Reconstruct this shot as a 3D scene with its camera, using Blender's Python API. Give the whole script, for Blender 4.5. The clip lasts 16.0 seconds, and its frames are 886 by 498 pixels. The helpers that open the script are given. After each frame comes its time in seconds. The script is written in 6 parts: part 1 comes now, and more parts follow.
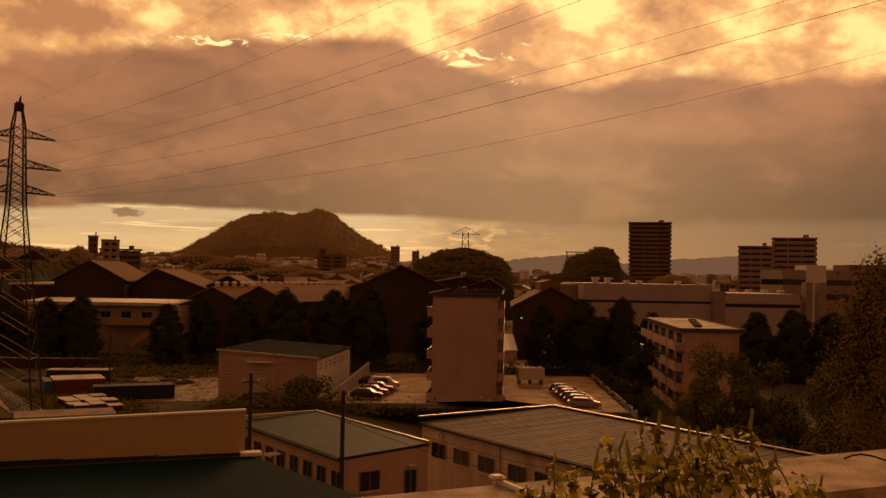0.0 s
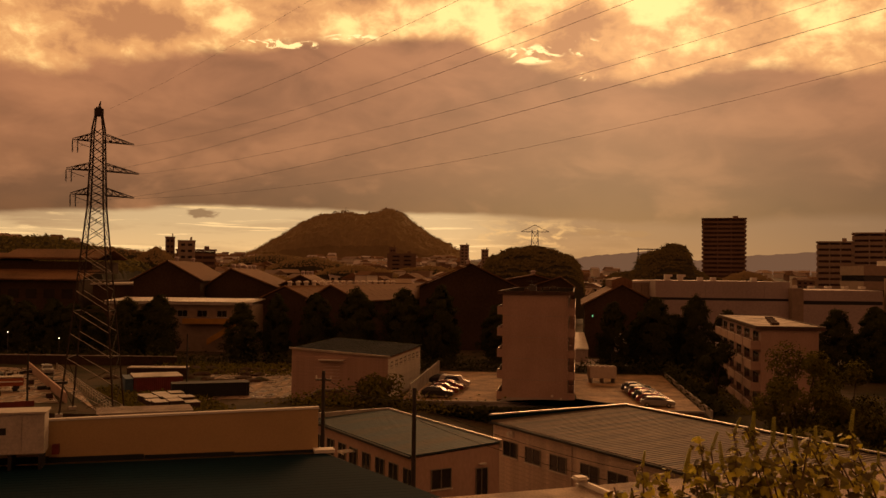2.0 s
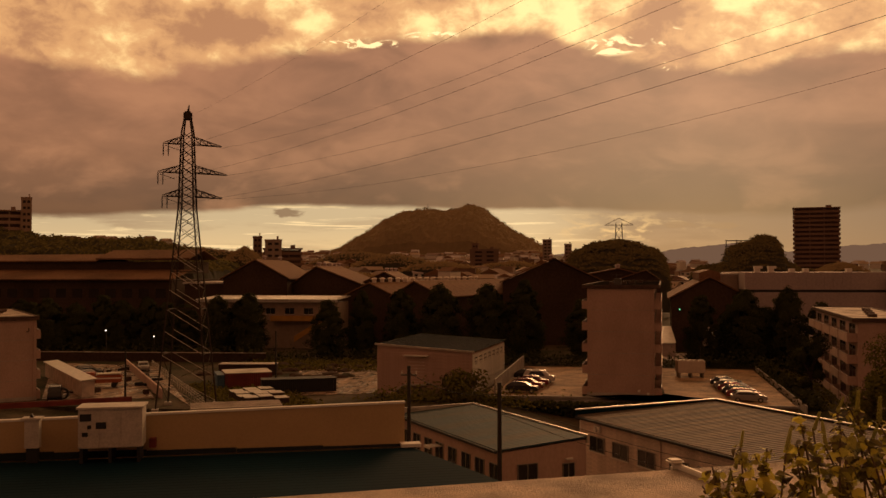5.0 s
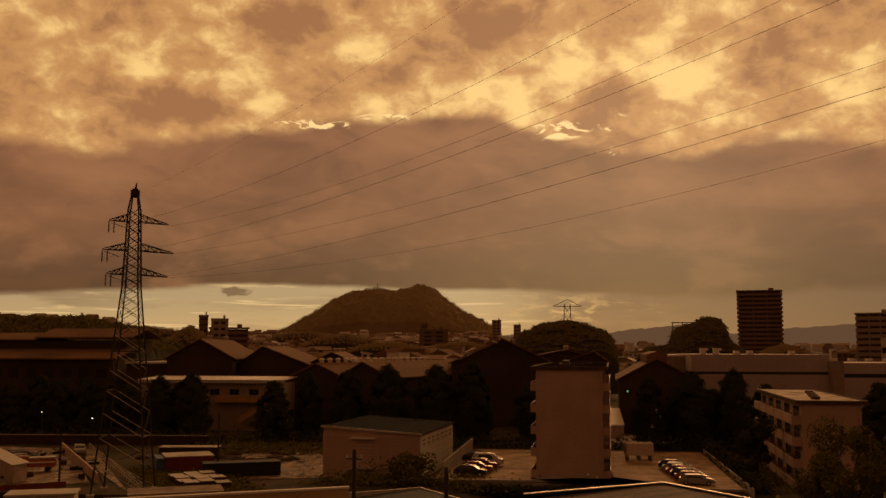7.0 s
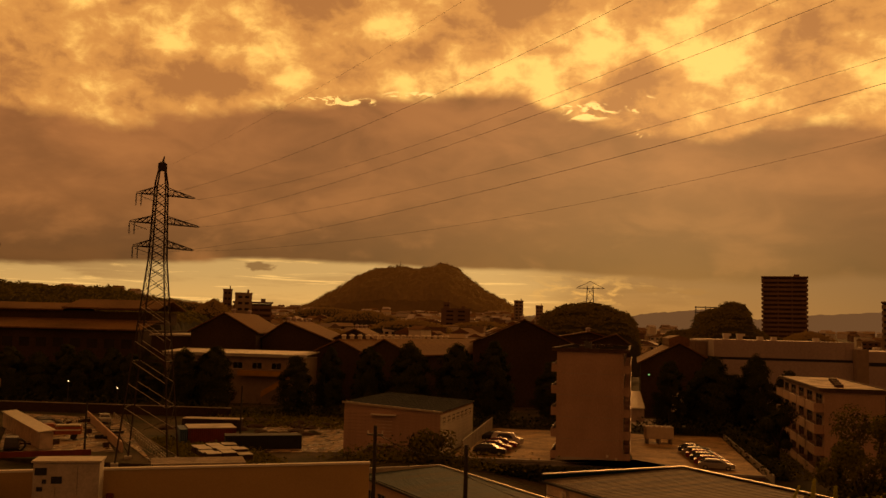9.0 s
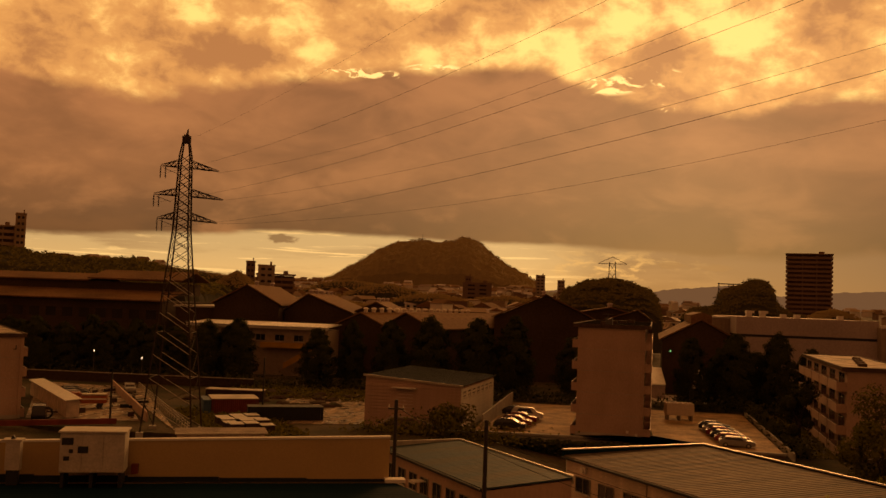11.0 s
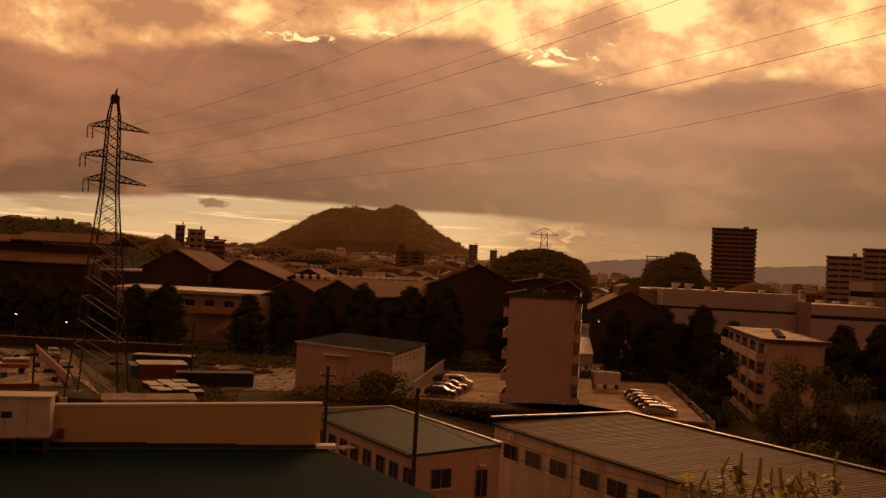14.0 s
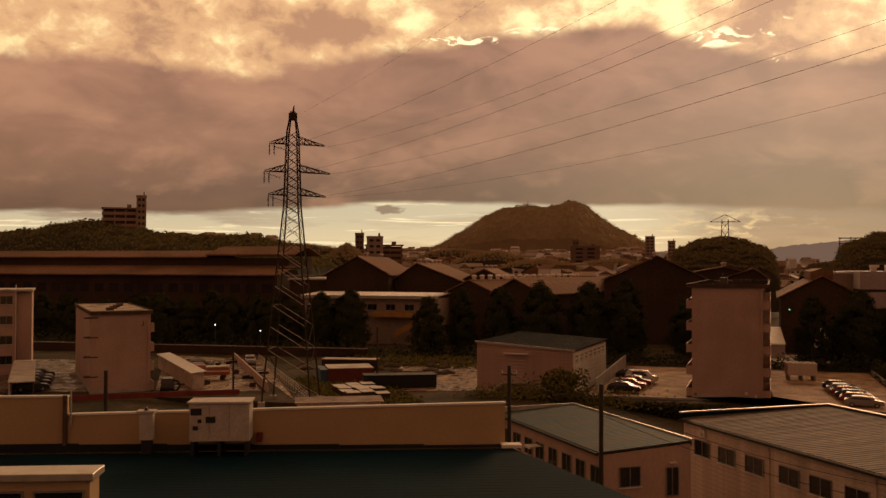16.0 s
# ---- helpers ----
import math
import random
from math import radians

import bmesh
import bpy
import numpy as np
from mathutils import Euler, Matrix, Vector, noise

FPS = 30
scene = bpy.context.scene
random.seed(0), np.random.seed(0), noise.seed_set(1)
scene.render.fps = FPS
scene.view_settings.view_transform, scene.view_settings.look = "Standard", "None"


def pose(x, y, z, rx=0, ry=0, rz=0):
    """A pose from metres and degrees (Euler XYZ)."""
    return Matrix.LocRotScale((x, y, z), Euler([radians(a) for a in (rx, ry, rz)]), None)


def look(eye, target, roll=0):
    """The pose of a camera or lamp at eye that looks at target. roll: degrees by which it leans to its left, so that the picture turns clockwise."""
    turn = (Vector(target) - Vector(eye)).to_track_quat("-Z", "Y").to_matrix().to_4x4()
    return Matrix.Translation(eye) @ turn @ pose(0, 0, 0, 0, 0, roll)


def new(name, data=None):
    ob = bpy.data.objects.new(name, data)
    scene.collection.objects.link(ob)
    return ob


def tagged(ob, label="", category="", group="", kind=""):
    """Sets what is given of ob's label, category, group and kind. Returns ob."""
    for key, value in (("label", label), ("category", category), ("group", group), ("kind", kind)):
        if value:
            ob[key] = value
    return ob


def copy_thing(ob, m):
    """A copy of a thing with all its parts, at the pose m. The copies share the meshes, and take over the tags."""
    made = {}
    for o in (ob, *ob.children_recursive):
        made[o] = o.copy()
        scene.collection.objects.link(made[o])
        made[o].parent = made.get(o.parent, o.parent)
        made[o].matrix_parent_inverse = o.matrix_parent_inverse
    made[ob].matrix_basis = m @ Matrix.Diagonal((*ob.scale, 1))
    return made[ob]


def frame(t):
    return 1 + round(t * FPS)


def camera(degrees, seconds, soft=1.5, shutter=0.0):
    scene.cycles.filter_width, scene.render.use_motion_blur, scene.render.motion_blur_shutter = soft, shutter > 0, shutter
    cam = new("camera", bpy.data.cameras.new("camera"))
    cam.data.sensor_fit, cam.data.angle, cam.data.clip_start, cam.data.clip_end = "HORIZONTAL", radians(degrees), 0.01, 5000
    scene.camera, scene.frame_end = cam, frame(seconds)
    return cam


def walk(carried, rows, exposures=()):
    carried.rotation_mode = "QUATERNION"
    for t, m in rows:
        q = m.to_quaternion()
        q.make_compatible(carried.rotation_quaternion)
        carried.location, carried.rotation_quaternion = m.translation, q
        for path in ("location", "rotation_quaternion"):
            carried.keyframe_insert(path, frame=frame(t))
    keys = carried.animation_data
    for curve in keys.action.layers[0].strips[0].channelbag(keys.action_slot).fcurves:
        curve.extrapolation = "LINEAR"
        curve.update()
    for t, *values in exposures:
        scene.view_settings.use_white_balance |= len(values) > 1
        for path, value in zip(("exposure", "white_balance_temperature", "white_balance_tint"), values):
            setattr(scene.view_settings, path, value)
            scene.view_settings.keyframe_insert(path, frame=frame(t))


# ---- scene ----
cam = camera(51.20, 16.0)

PATH = [
    (0.0, pose(0.000, -0.001, 15.999, 91.723, -0.998, -0.029)),
    (0.5, pose(-0.004, 0.007, 16.000, 91.427, -0.945, 0.610)),
    (1.0, pose(-0.019, 0.022, 16.003, 91.625, -0.807, 1.879)),
    (1.5, pose(-0.027, 0.060, 15.996, 91.686, -0.844, 2.713)),
    (2.0, pose(-0.034, 0.074, 15.989, 91.556, -0.678, 4.265)),
    (2.5, pose(-0.048, 0.005, 16.002, 91.357, -0.490, 6.300)),
    (3.0, pose(-0.058, 0.018, 15.991, 91.180, -0.423, 8.444)),
    (3.5, pose(-0.059, 0.091, 15.975, 90.850, -0.240, 9.096)),
    (6.0, pose(-0.022, 0.077, 15.937, 92.670, 0.198, 9.268)),
    (6.5, pose(0.019, 0.133, 15.978, 94.965, 0.200, 7.749)),
    (7.0, pose(0.040, 0.162, 15.994, 96.225, -0.147, 6.262)),
    (7.5, pose(0.030, 0.162, 16.003, 96.047, -0.408, 6.158)),
    (8.0, pose(0.011, 0.157, 15.995, 95.728, -0.953, 6.461)),
    (8.5, pose(-0.009, 0.149, 15.982, 95.192, -1.387, 7.079)),
    (9.0, pose(-0.012, 0.120, 15.989, 94.907, -1.489, 7.592)),
    (9.5, pose(-0.009, 0.105, 16.015, 94.572, -1.951, 8.213)),
    (12.0, pose(-0.001, -0.015, 16.123, 92.605, -2.000, 9.039)),
    (12.5, pose(0.025, -0.089, 16.096, 92.408, -2.127, 6.743)),
    (13.0, pose(0.010, -0.139, 16.109, 91.781, -2.575, 3.517)),
    (13.5, pose(-0.034, -0.137, 16.110, 91.546, -3.062, 3.022)),
    (14.0, pose(-0.035, -0.084, 16.097, 91.468, -2.982, 4.747)),
    (14.5, pose(-0.054, -0.023, 16.077, 91.512, -2.383, 8.581)),
    (15.0, pose(-0.075, 0.043, 16.085, 91.586, -1.398, 12.797)),
    (15.5, pose(-0.101, 0.107, 16.089, 91.126, -0.783, 14.516)),
    (16.0, pose(-0.107, 0.156, 16.086, 91.048, -0.156, 15.569)),
]
EXPOSURES = [
    (0.0, 0.07, 8300, 24), (1.0, 0.15, 8200, 24), (2.5, 0.06, 8100, 23), (3.5, 0.15, 8000, 23), (6.0, 0.0, 6400, 14), (7.0, -0.42, 7900, 17), (7.5, -0.44, 9900, 18), (8.0, -0.45, 13800, 20), (8.5, -0.34, 15000, 20),
    (9.0, -0.27, 15200, 20), (9.5, -0.25, 15300, 20), (12.0, 0.05, 9200, 22), (13.0, 0.05, 9200, 23), (13.5, 0.05, 9000, 23), (14.0, 0.05, 7900, 28), (14.5, 0.05, 7500, 14), (15.0, 0.12, 6700, 15), (16.0, 0.30, 5800, 12),
]
walk(cam, PATH, EXPOSURES)

# ---- world: broken evening cloud over a bright strip along the horizon ----
world = bpy.data.worlds.new("world")
scene.world = world
world.use_nodes = True
WN, WL = world.node_tree.nodes, world.node_tree.links
WN.clear()


def wmath(op, a, b=None, c=None, clamp=False):
    n = WN.new("ShaderNodeMath")
    n.operation, n.use_clamp = op, clamp
    for k, v in enumerate((a, b, c)):
        if v is None:
            continue
        if isinstance(v, (int, float)):
            n.inputs[k].default_value = v
        else:
            WL.new(v, n.inputs[k])
    return n.outputs[0]


def wstep(lo, hi, v):
    n = WN.new("ShaderNodeMapRange")
    n.interpolation_type = "SMOOTHSTEP"
    for k, x in ((0, v), (1, lo), (2, hi)):
        if isinstance(x, (int, float)):
            n.inputs[k].default_value = x
        else:
            WL.new(x, n.inputs[k])
    return n.outputs[0]


def wmix(f, a, b):
    n = WN.new("ShaderNodeMix")
    n.data_type = "RGBA"
    for k, x in ((0, f), (6, a), (7, b)):
        if isinstance(x, (int, float)):
            n.inputs[k].default_value = x
        elif isinstance(x, tuple):
            n.inputs[k].default_value = (*x, 1)
        else:
            WL.new(x, n.inputs[k])
    return n.outputs[2]


def wnoise(sx, sy, detail=6, rough=0.55, ox=0.0, warp=0.0):
    c = WN.new("ShaderNodeCombineXYZ")
    WL.new(wmath("MULTIPLY_ADD", AZ, 1 / sx, ox), c.inputs[0])
    WL.new(wmath("MULTIPLY", EL, 1 / sy), c.inputs[1])
    c.inputs[2].default_value = ox * 1.7
    n = WN.new("ShaderNodeTexNoise")
    n.inputs["Scale"].default_value, n.inputs["Detail"].default_value, n.inputs["Roughness"].default_value = 1.0, detail, rough
    n.inputs["Distortion"].default_value = warp
    WL.new(c.outputs[0], n.inputs["Vector"])
    return n.outputs["Fac"]


def wbump(az0, w, el0=None, h=1.0):
    """A soft mound round an azimuth, or round a direction, in degrees."""
    q = wmath("POWER", wmath("DIVIDE", wmath("SUBTRACT", AZ, az0), w), 2)
    if el0 is not None:
        q = wmath("ADD", q, wmath("POWER", wmath("DIVIDE", wmath("SUBTRACT", EL, el0), h), 2))
    return wmath("EXPONENT", wmath("MULTIPLY", q, -1))


def wscale(a, k):
    n = WN.new("ShaderNodeVectorMath")
    n.operation = "SCALE"
    WL.new(a, n.inputs[0])
    n.inputs["Scale"].default_value = k
    return n.outputs[0]


def walong(pairs):
    """A height that follows the azimuth, from pairs of degrees."""
    n = WN.new("ShaderNodeValToRGB")
    n.color_ramp.interpolation = "EASE"
    for k, (a, h) in enumerate(pairs):
        e = n.color_ramp.elements[k] if k < 2 else n.color_ramp.elements.new(1.0)
        e.position, e.color = (a + 45) / 75, (h / 20, h / 20, h / 20, 1)
    WL.new(wmath("MULTIPLY_ADD", AZ, 1 / 75, 45 / 75), n.inputs[0])
    return wmath("MULTIPLY", n.outputs[0], 20.0)


coord = WN.new("ShaderNodeTexCoord")
xyz = WN.new("ShaderNodeSeparateXYZ")
WL.new(coord.outputs["Generated"], xyz.inputs[0])
AZ = wmath("MULTIPLY", wmath("ARCTAN2", xyz.outputs[0], xyz.outputs[1]), 57.29578)
EL = wmath("MULTIPLY", wmath("ARCSINE", xyz.outputs[2]), 57.29578)

n_edge = wmath("SUBTRACT", wnoise(7, 2.5, 7, 0.6, 3.1), 0.5)
n_edge2 = wmath("SUBTRACT", wnoise(9, 5, 5, 0.5, 8.3), 0.5)
# strip of clear sky under the cloud deck, greyer to the north
strip = wmix(wstep(0.5, 3.5, EL), (0.66, 0.47, 0.23), (0.50, 0.385, 0.215))
haze = wmix(wstep(0.5, 5.0, EL), (0.135, 0.078, 0.049), (0.145, 0.078, 0.044))
strip = wmix(wstep(-6.0, 5.0, wmath("MULTIPLY_ADD", n_edge, 8.0, AZ)), strip, haze)
bank = wstep(0.52, 0.66, wnoise(9, 1.1, 6, 0.6, 5.7))
strip = wmix(wmath("MULTIPLY", bank, wmath("MULTIPLY_ADD", wstep(-24, -34, AZ), 0.5, 0.3)), strip, (0.26, 0.155, 0.085))
# thin bright streaks and small dark cloudlets in the strip
thin = wmath("MULTIPLY", wstep(0.56, 0.66, wnoise(7, 0.42, 6, 0.6, 7.7, 0.3)), wstep(4.0, -6.0, AZ))
strip = wmix(wmath("MULTIPLY", thin, 0.75), strip, (0.95, 0.72, 0.36))
glare = wmath("MULTIPLY", wstep(0.50, 0.62, wnoise(2.4, 0.8, 6, 0.6, 3.3, 0.4)), wbump(1.5, 3.5, 2.4, 0.9))
strip = wmix(wmath("MULTIPLY", glare, 0.85), strip, (0.62, 0.40, 0.16))
tuft = wstep(0.35, 0.75, wmath("MULTIPLY_ADD", wnoise(0.9, 0.35, 6, 0.65, 1.9, 0.5), 1.7, wmath("SUBTRACT", wmath("ADD", wbump(-19.0, 1.0, 3.45, 0.3), wmath("ADD", wbump(4.8, 0.9, 2.65, 0.25), wbump(7.5, 1.0, 2.55, 0.25))), 0.85)))
strip = wmix(wmath("MULTIPLY", tuft, 0.8), strip, (0.16, 0.085, 0.042))
# the deck: dark at its base, paler and pinker upward, softly mottled
lower = walong(((-45, 2.7), (-40, 2.98), (-32, 3.05), (-25, 3.3), (-18, 3.85), (-13, 3.85), (-4, 3.66), (1.2, 3.45), (4, 3.4), (8, 3.05), (11, 2.8), (17, 3.2), (30, 3.2)))
lower = wmath("MULTIPLY_ADD", n_edge, 0.75, lower)
in_deck = wstep(-0.12, wmath("MULTIPLY_ADD", wstep(2, 12, AZ), 0.5, 0.28), wmath("SUBTRACT", EL, lower))
above = wmath("SUBTRACT", EL, lower)
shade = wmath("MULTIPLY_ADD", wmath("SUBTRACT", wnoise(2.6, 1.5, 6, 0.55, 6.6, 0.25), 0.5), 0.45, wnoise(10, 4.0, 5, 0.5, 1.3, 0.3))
deck = wmix(wstep(-0.6, 4.2, wmath("MULTIPLY_ADD", shade, 4.0, wmath("SUBTRACT", above, 2.0))), (0.092, 0.038, 0.0165), (0.225, 0.095, 0.039))
deck = wmix(wstep(3.2, 9.5, wmath("MULTIPLY_ADD", shade, 6.0, wmath("SUBTRACT", above, 3.0))), deck, (0.34, 0.149, 0.066))
bulge = wnoise(5.5, 2.6, 6, 0.52, 9.1, 0.35)
deck = wmix(wmath("MULTIPLY", wstep(0.45, 0.70, bulge), 0.55), deck, (0.150, 0.062, 0.025))
deck = wmix(wmath("MULTIPLY", wstep(0.52, 0.30, bulge), 0.46), deck, (0.42, 0.19, 0.083))
# the side away from the sunset glow lies deeper in shade
deck = wmix(wmath("MULTIPLY", wstep(-10, 9, AZ), wstep(7.5, 1.0, above)), deck, wscale(deck, 0.66))
deck = wmix(wstep(-14, -32, AZ), deck, wscale(deck, 1.15))
# broken bright cloud above, with its clear gaps and dark rags
upper = walong(((-45, 11.4), (-35, 11.8), (-31.5, 11.5), (-27.4, 11.15), (-24.6, 12.0), (-17, 13.0), (-12.8, 13.75), (-6.7, 14.1), (-3.8, 14.05), (-0.4, 12.9), (4, 11.9), (9.5, 11.3), (12.4, 12.0), (14.7, 12.1), (19.7, 11.2), (30, 11.4)))
n_rim = wmath("SUBTRACT", wnoise(2.2, 1.3, 6, 0.58, 8.3, 0.2), 0.5)
upper = wmath("ADD", wmath("MULTIPLY_ADD", n_edge2, 0.8, upper), wmath("MULTIPLY", n_rim, 1.3))
in_top = wstep(-0.2, 0.75, wmath("SUBTRACT", EL, upper))
puff = wmath("MULTIPLY_ADD", wmath("SUBTRACT", wnoise(1.7, 1.2, 7, 0.6, 5.2, 0.3), 0.5), 0.55, wnoise(5.0, 3.4, 6, 0.52, 4.4, 0.25))
for az0, w, el0, h, k in ((-6.5, 2.6, 16.0, 1.6, 0.20), (-12.2, 2.2, 18.4, 1.5, 0.12), (-1.8, 2.2, 15.3, 1.5, 0.18), (1.4, 2.4, 17.4, 1.4, 0.18), (6.0, 3.0, 18.2, 1.6, 0.16), (8.3, 2.2, 16.2, 1.4, 0.13), (11.3, 2.4, 14.0, 1.1, 0.14), (15.0, 2.6, 13.0, 0.9, 0.13), (18.5, 3.2, 14.8, 1.8, 0.14), (-31.0, 3.0, 12.7, 1.0, 0.07), (-28.4, 2.4, 14.6, 1.3, 0.07), (-25.8, 2.0, 16.6, 1.2, 0.10), (-18.8, 2.4, 16.4, 1.3, 0.10), (24.0, 3.0, 16.0, 2.0, 0.10), (-37.0, 3.5, 14.5, 2.0, 0.08),
                          (-34.0, 7.0, 15.0, 5.0, -0.09), (-9.7, 1.3, 16.7, 0.9, -0.16), (-24.6, 2.0, 15.3, 0.9, -0.06), (-3.2, 2.4, 19.6, 1.2, -0.14), (12.7, 2.6, 17.8, 1.2, -0.14), (-14.6, 1.6, 15.7, 1.1, -0.12), (-15.8, 2.2, 19.7, 1.2, -0.10), (4.5, 1.6, 15.4, 0.8, -0.10), (-21.5, 2.2, 14.2, 0.8, -0.10)):
    puff = wmath("MULTIPLY_ADD", wbump(az0, w, el0, h), k, puff)
top = wmix(wstep(0.30, 0.50, puff), (0.43, 0.20, 0.083), (0.68, 0.355, 0.135))
top = wmix(wstep(0.48, 0.74, puff), top, (1.16, 0.82, 0.33))
sky = wmix(in_deck, strip, deck)
sky = wmix(in_top, sky, top)
wisp_at = wmath("MAXIMUM", wbump(1.0, 1.8, 13.45, 0.55), wmath("MAXIMUM", wbump(4.4, 0.9, 13.8, 0.5), wmath("MAXIMUM", wbump(4.2, 0.8, 12.1, 0.3), wmath("MAXIMUM", wbump(-14.6, 2.4, 13.75, 0.3), wbump(-10.0, 1.6, 14.2, 0.35)))))
wisp = wmath("MULTIPLY", wstep(0.47, 0.60, wnoise(1.5, 0.7, 6, 0.6, 2.2, 0.6)), wisp_at)
sky = wmix(wstep(0.18, 0.5, wisp), sky, (1.2, 0.9, 0.42))
ground_glow = wstep(0.0, -1.0, EL)
sky = wmix(ground_glow, sky, (0.10, 0.06, 0.03))
# evening: the vault darkens overhead and away from the sunset
away = wmath("MAXIMUM", wstep(38, 125, wmath("ABSOLUTE", wmath("SUBTRACT", AZ, 5.0))), wstep(24, 70, EL))
sky = wmix(wmath("MULTIPLY", away, 0.88), sky, (0.178, 0.059, 0.0205))
nishita = WN.new("ShaderNodeTexSky")
nishita.sky_type, nishita.sun_disc = "NISHITA", False
nishita.sun_elevation, nishita.sun_rotation = radians(14), radians(6)
add = WN.new("ShaderNodeMix")
add.data_type, add.blend_type = "RGBA", "ADD"
add.inputs[0].default_value = 0.004
WL.new(sky, add.inputs[6])
WL.new(nishita.outputs[0], add.inputs[7])
bg = WN.new("ShaderNodeBackground")
WL.new(add.outputs[2], bg.inputs[0])
bg.inputs[1].default_value = 1.0
WL.new(bg.outputs[0], WN.new("ShaderNodeOutputWorld").inputs[0])

sun_data = bpy.data.lights.new("sun", "SUN")
sun_data.energy, sun_data.angle, sun_data.color = 0.95, radians(20), (1.0, 0.53, 0.235)
sun = new("sun", sun_data)
sun.matrix_world = look((20, 190, 60), (0, 0, 0))

# ---- materials ----


def material(name, color, rough=0.8, metal=0.0, var=0.25, scale=1.5, bump=0.15, fine=30.0, stain=None, spec=0.4, stretch=(1, 1, 1)):
    """A surface with broad stains and fine grain; scale and fine are per metre."""
    m = bpy.data.materials.new(name)
    m.use_nodes = True
    N, L = m.node_tree.nodes, m.node_tree.links
    b = N["Principled BSDF"]
    tc, mp = N.new("ShaderNodeTexCoord"), N.new("ShaderNodeMapping")
    mp.inputs["Scale"].default_value = stretch
    L.new(tc.outputs["Object"], mp.inputs[0])
    n1, n2 = N.new("ShaderNodeTexNoise"), N.new("ShaderNodeTexNoise")
    n1.inputs["Scale"].default_value, n1.inputs["Detail"].default_value = scale, 5
    n2.inputs["Scale"].default_value, n2.inputs["Detail"].default_value = fine, 3
    for n in (n1, n2):
        L.new(mp.outputs[0], n.inputs["Vector"])
    ramp = N.new("ShaderNodeValToRGB")
    dark = stain or tuple(c * (1 - var) for c in color)
    ramp.color_ramp.elements[0].position, ramp.color_ramp.elements[1].position = 0.33, 0.62
    ramp.color_ramp.elements[0].color = (*dark, 1)
    ramp.color_ramp.elements[1].color = (*color, 1)
    L.new(n1.outputs["Fac"], ramp.inputs[0])
    mx = N.new("ShaderNodeMix")
    mx.data_type, mx.blend_type = "RGBA", "MULTIPLY"
    mx.inputs[0].default_value = min(1.0, var * 1.6)
    L.new(ramp.outputs[0], mx.inputs[6])
    grain = N.new("ShaderNodeMapRange")
    grain.inputs[1].default_value, grain.inputs[2].default_value, grain.inputs[3].default_value, grain.inputs[4].default_value = 0.3, 0.7, 0.55, 1.25
    L.new(n2.outputs["Fac"], grain.inputs[0])
    L.new(grain.outputs[0], mx.inputs[7])
    L.new(mx.outputs[2], b.inputs["Base Color"])
    b.inputs["Roughness"].default_value, b.inputs["Metallic"].default_value = rough, metal
    b.inputs["Specular IOR Level"].default_value = spec
    if bump:
        bp = N.new("ShaderNodeBump")
        bp.inputs["Strength"].default_value, bp.inputs["Distance"].default_value = bump, 0.02
        L.new(n2.outputs["Fac"], bp.inputs["Height"])
        L.new(bp.outputs[0], b.inputs["Normal"])
    return m


def leafy(name, dark, light, rough=0.6):
    """Leaves that vary clump by clump."""
    m = bpy.data.materials.new(name)
    m.use_nodes = True
    N, L = m.node_tree.nodes, m.node_tree.links
    b = N["Principled BSDF"]
    geo, ramp = N.new("ShaderNodeNewGeometry"), N.new("ShaderNodeValToRGB")
    ramp.color_ramp.elements[0].color, ramp.color_ramp.elements[1].color = (*dark, 1), (*light, 1)
    L.new(geo.outputs["Random Per Island"], ramp.inputs[0])
    L.new(ramp.outputs[0], b.inputs["Base Color"])
    b.inputs["Roughness"].default_value = rough
    b.inputs["Specular IOR Level"].default_value = 0.0
    return m


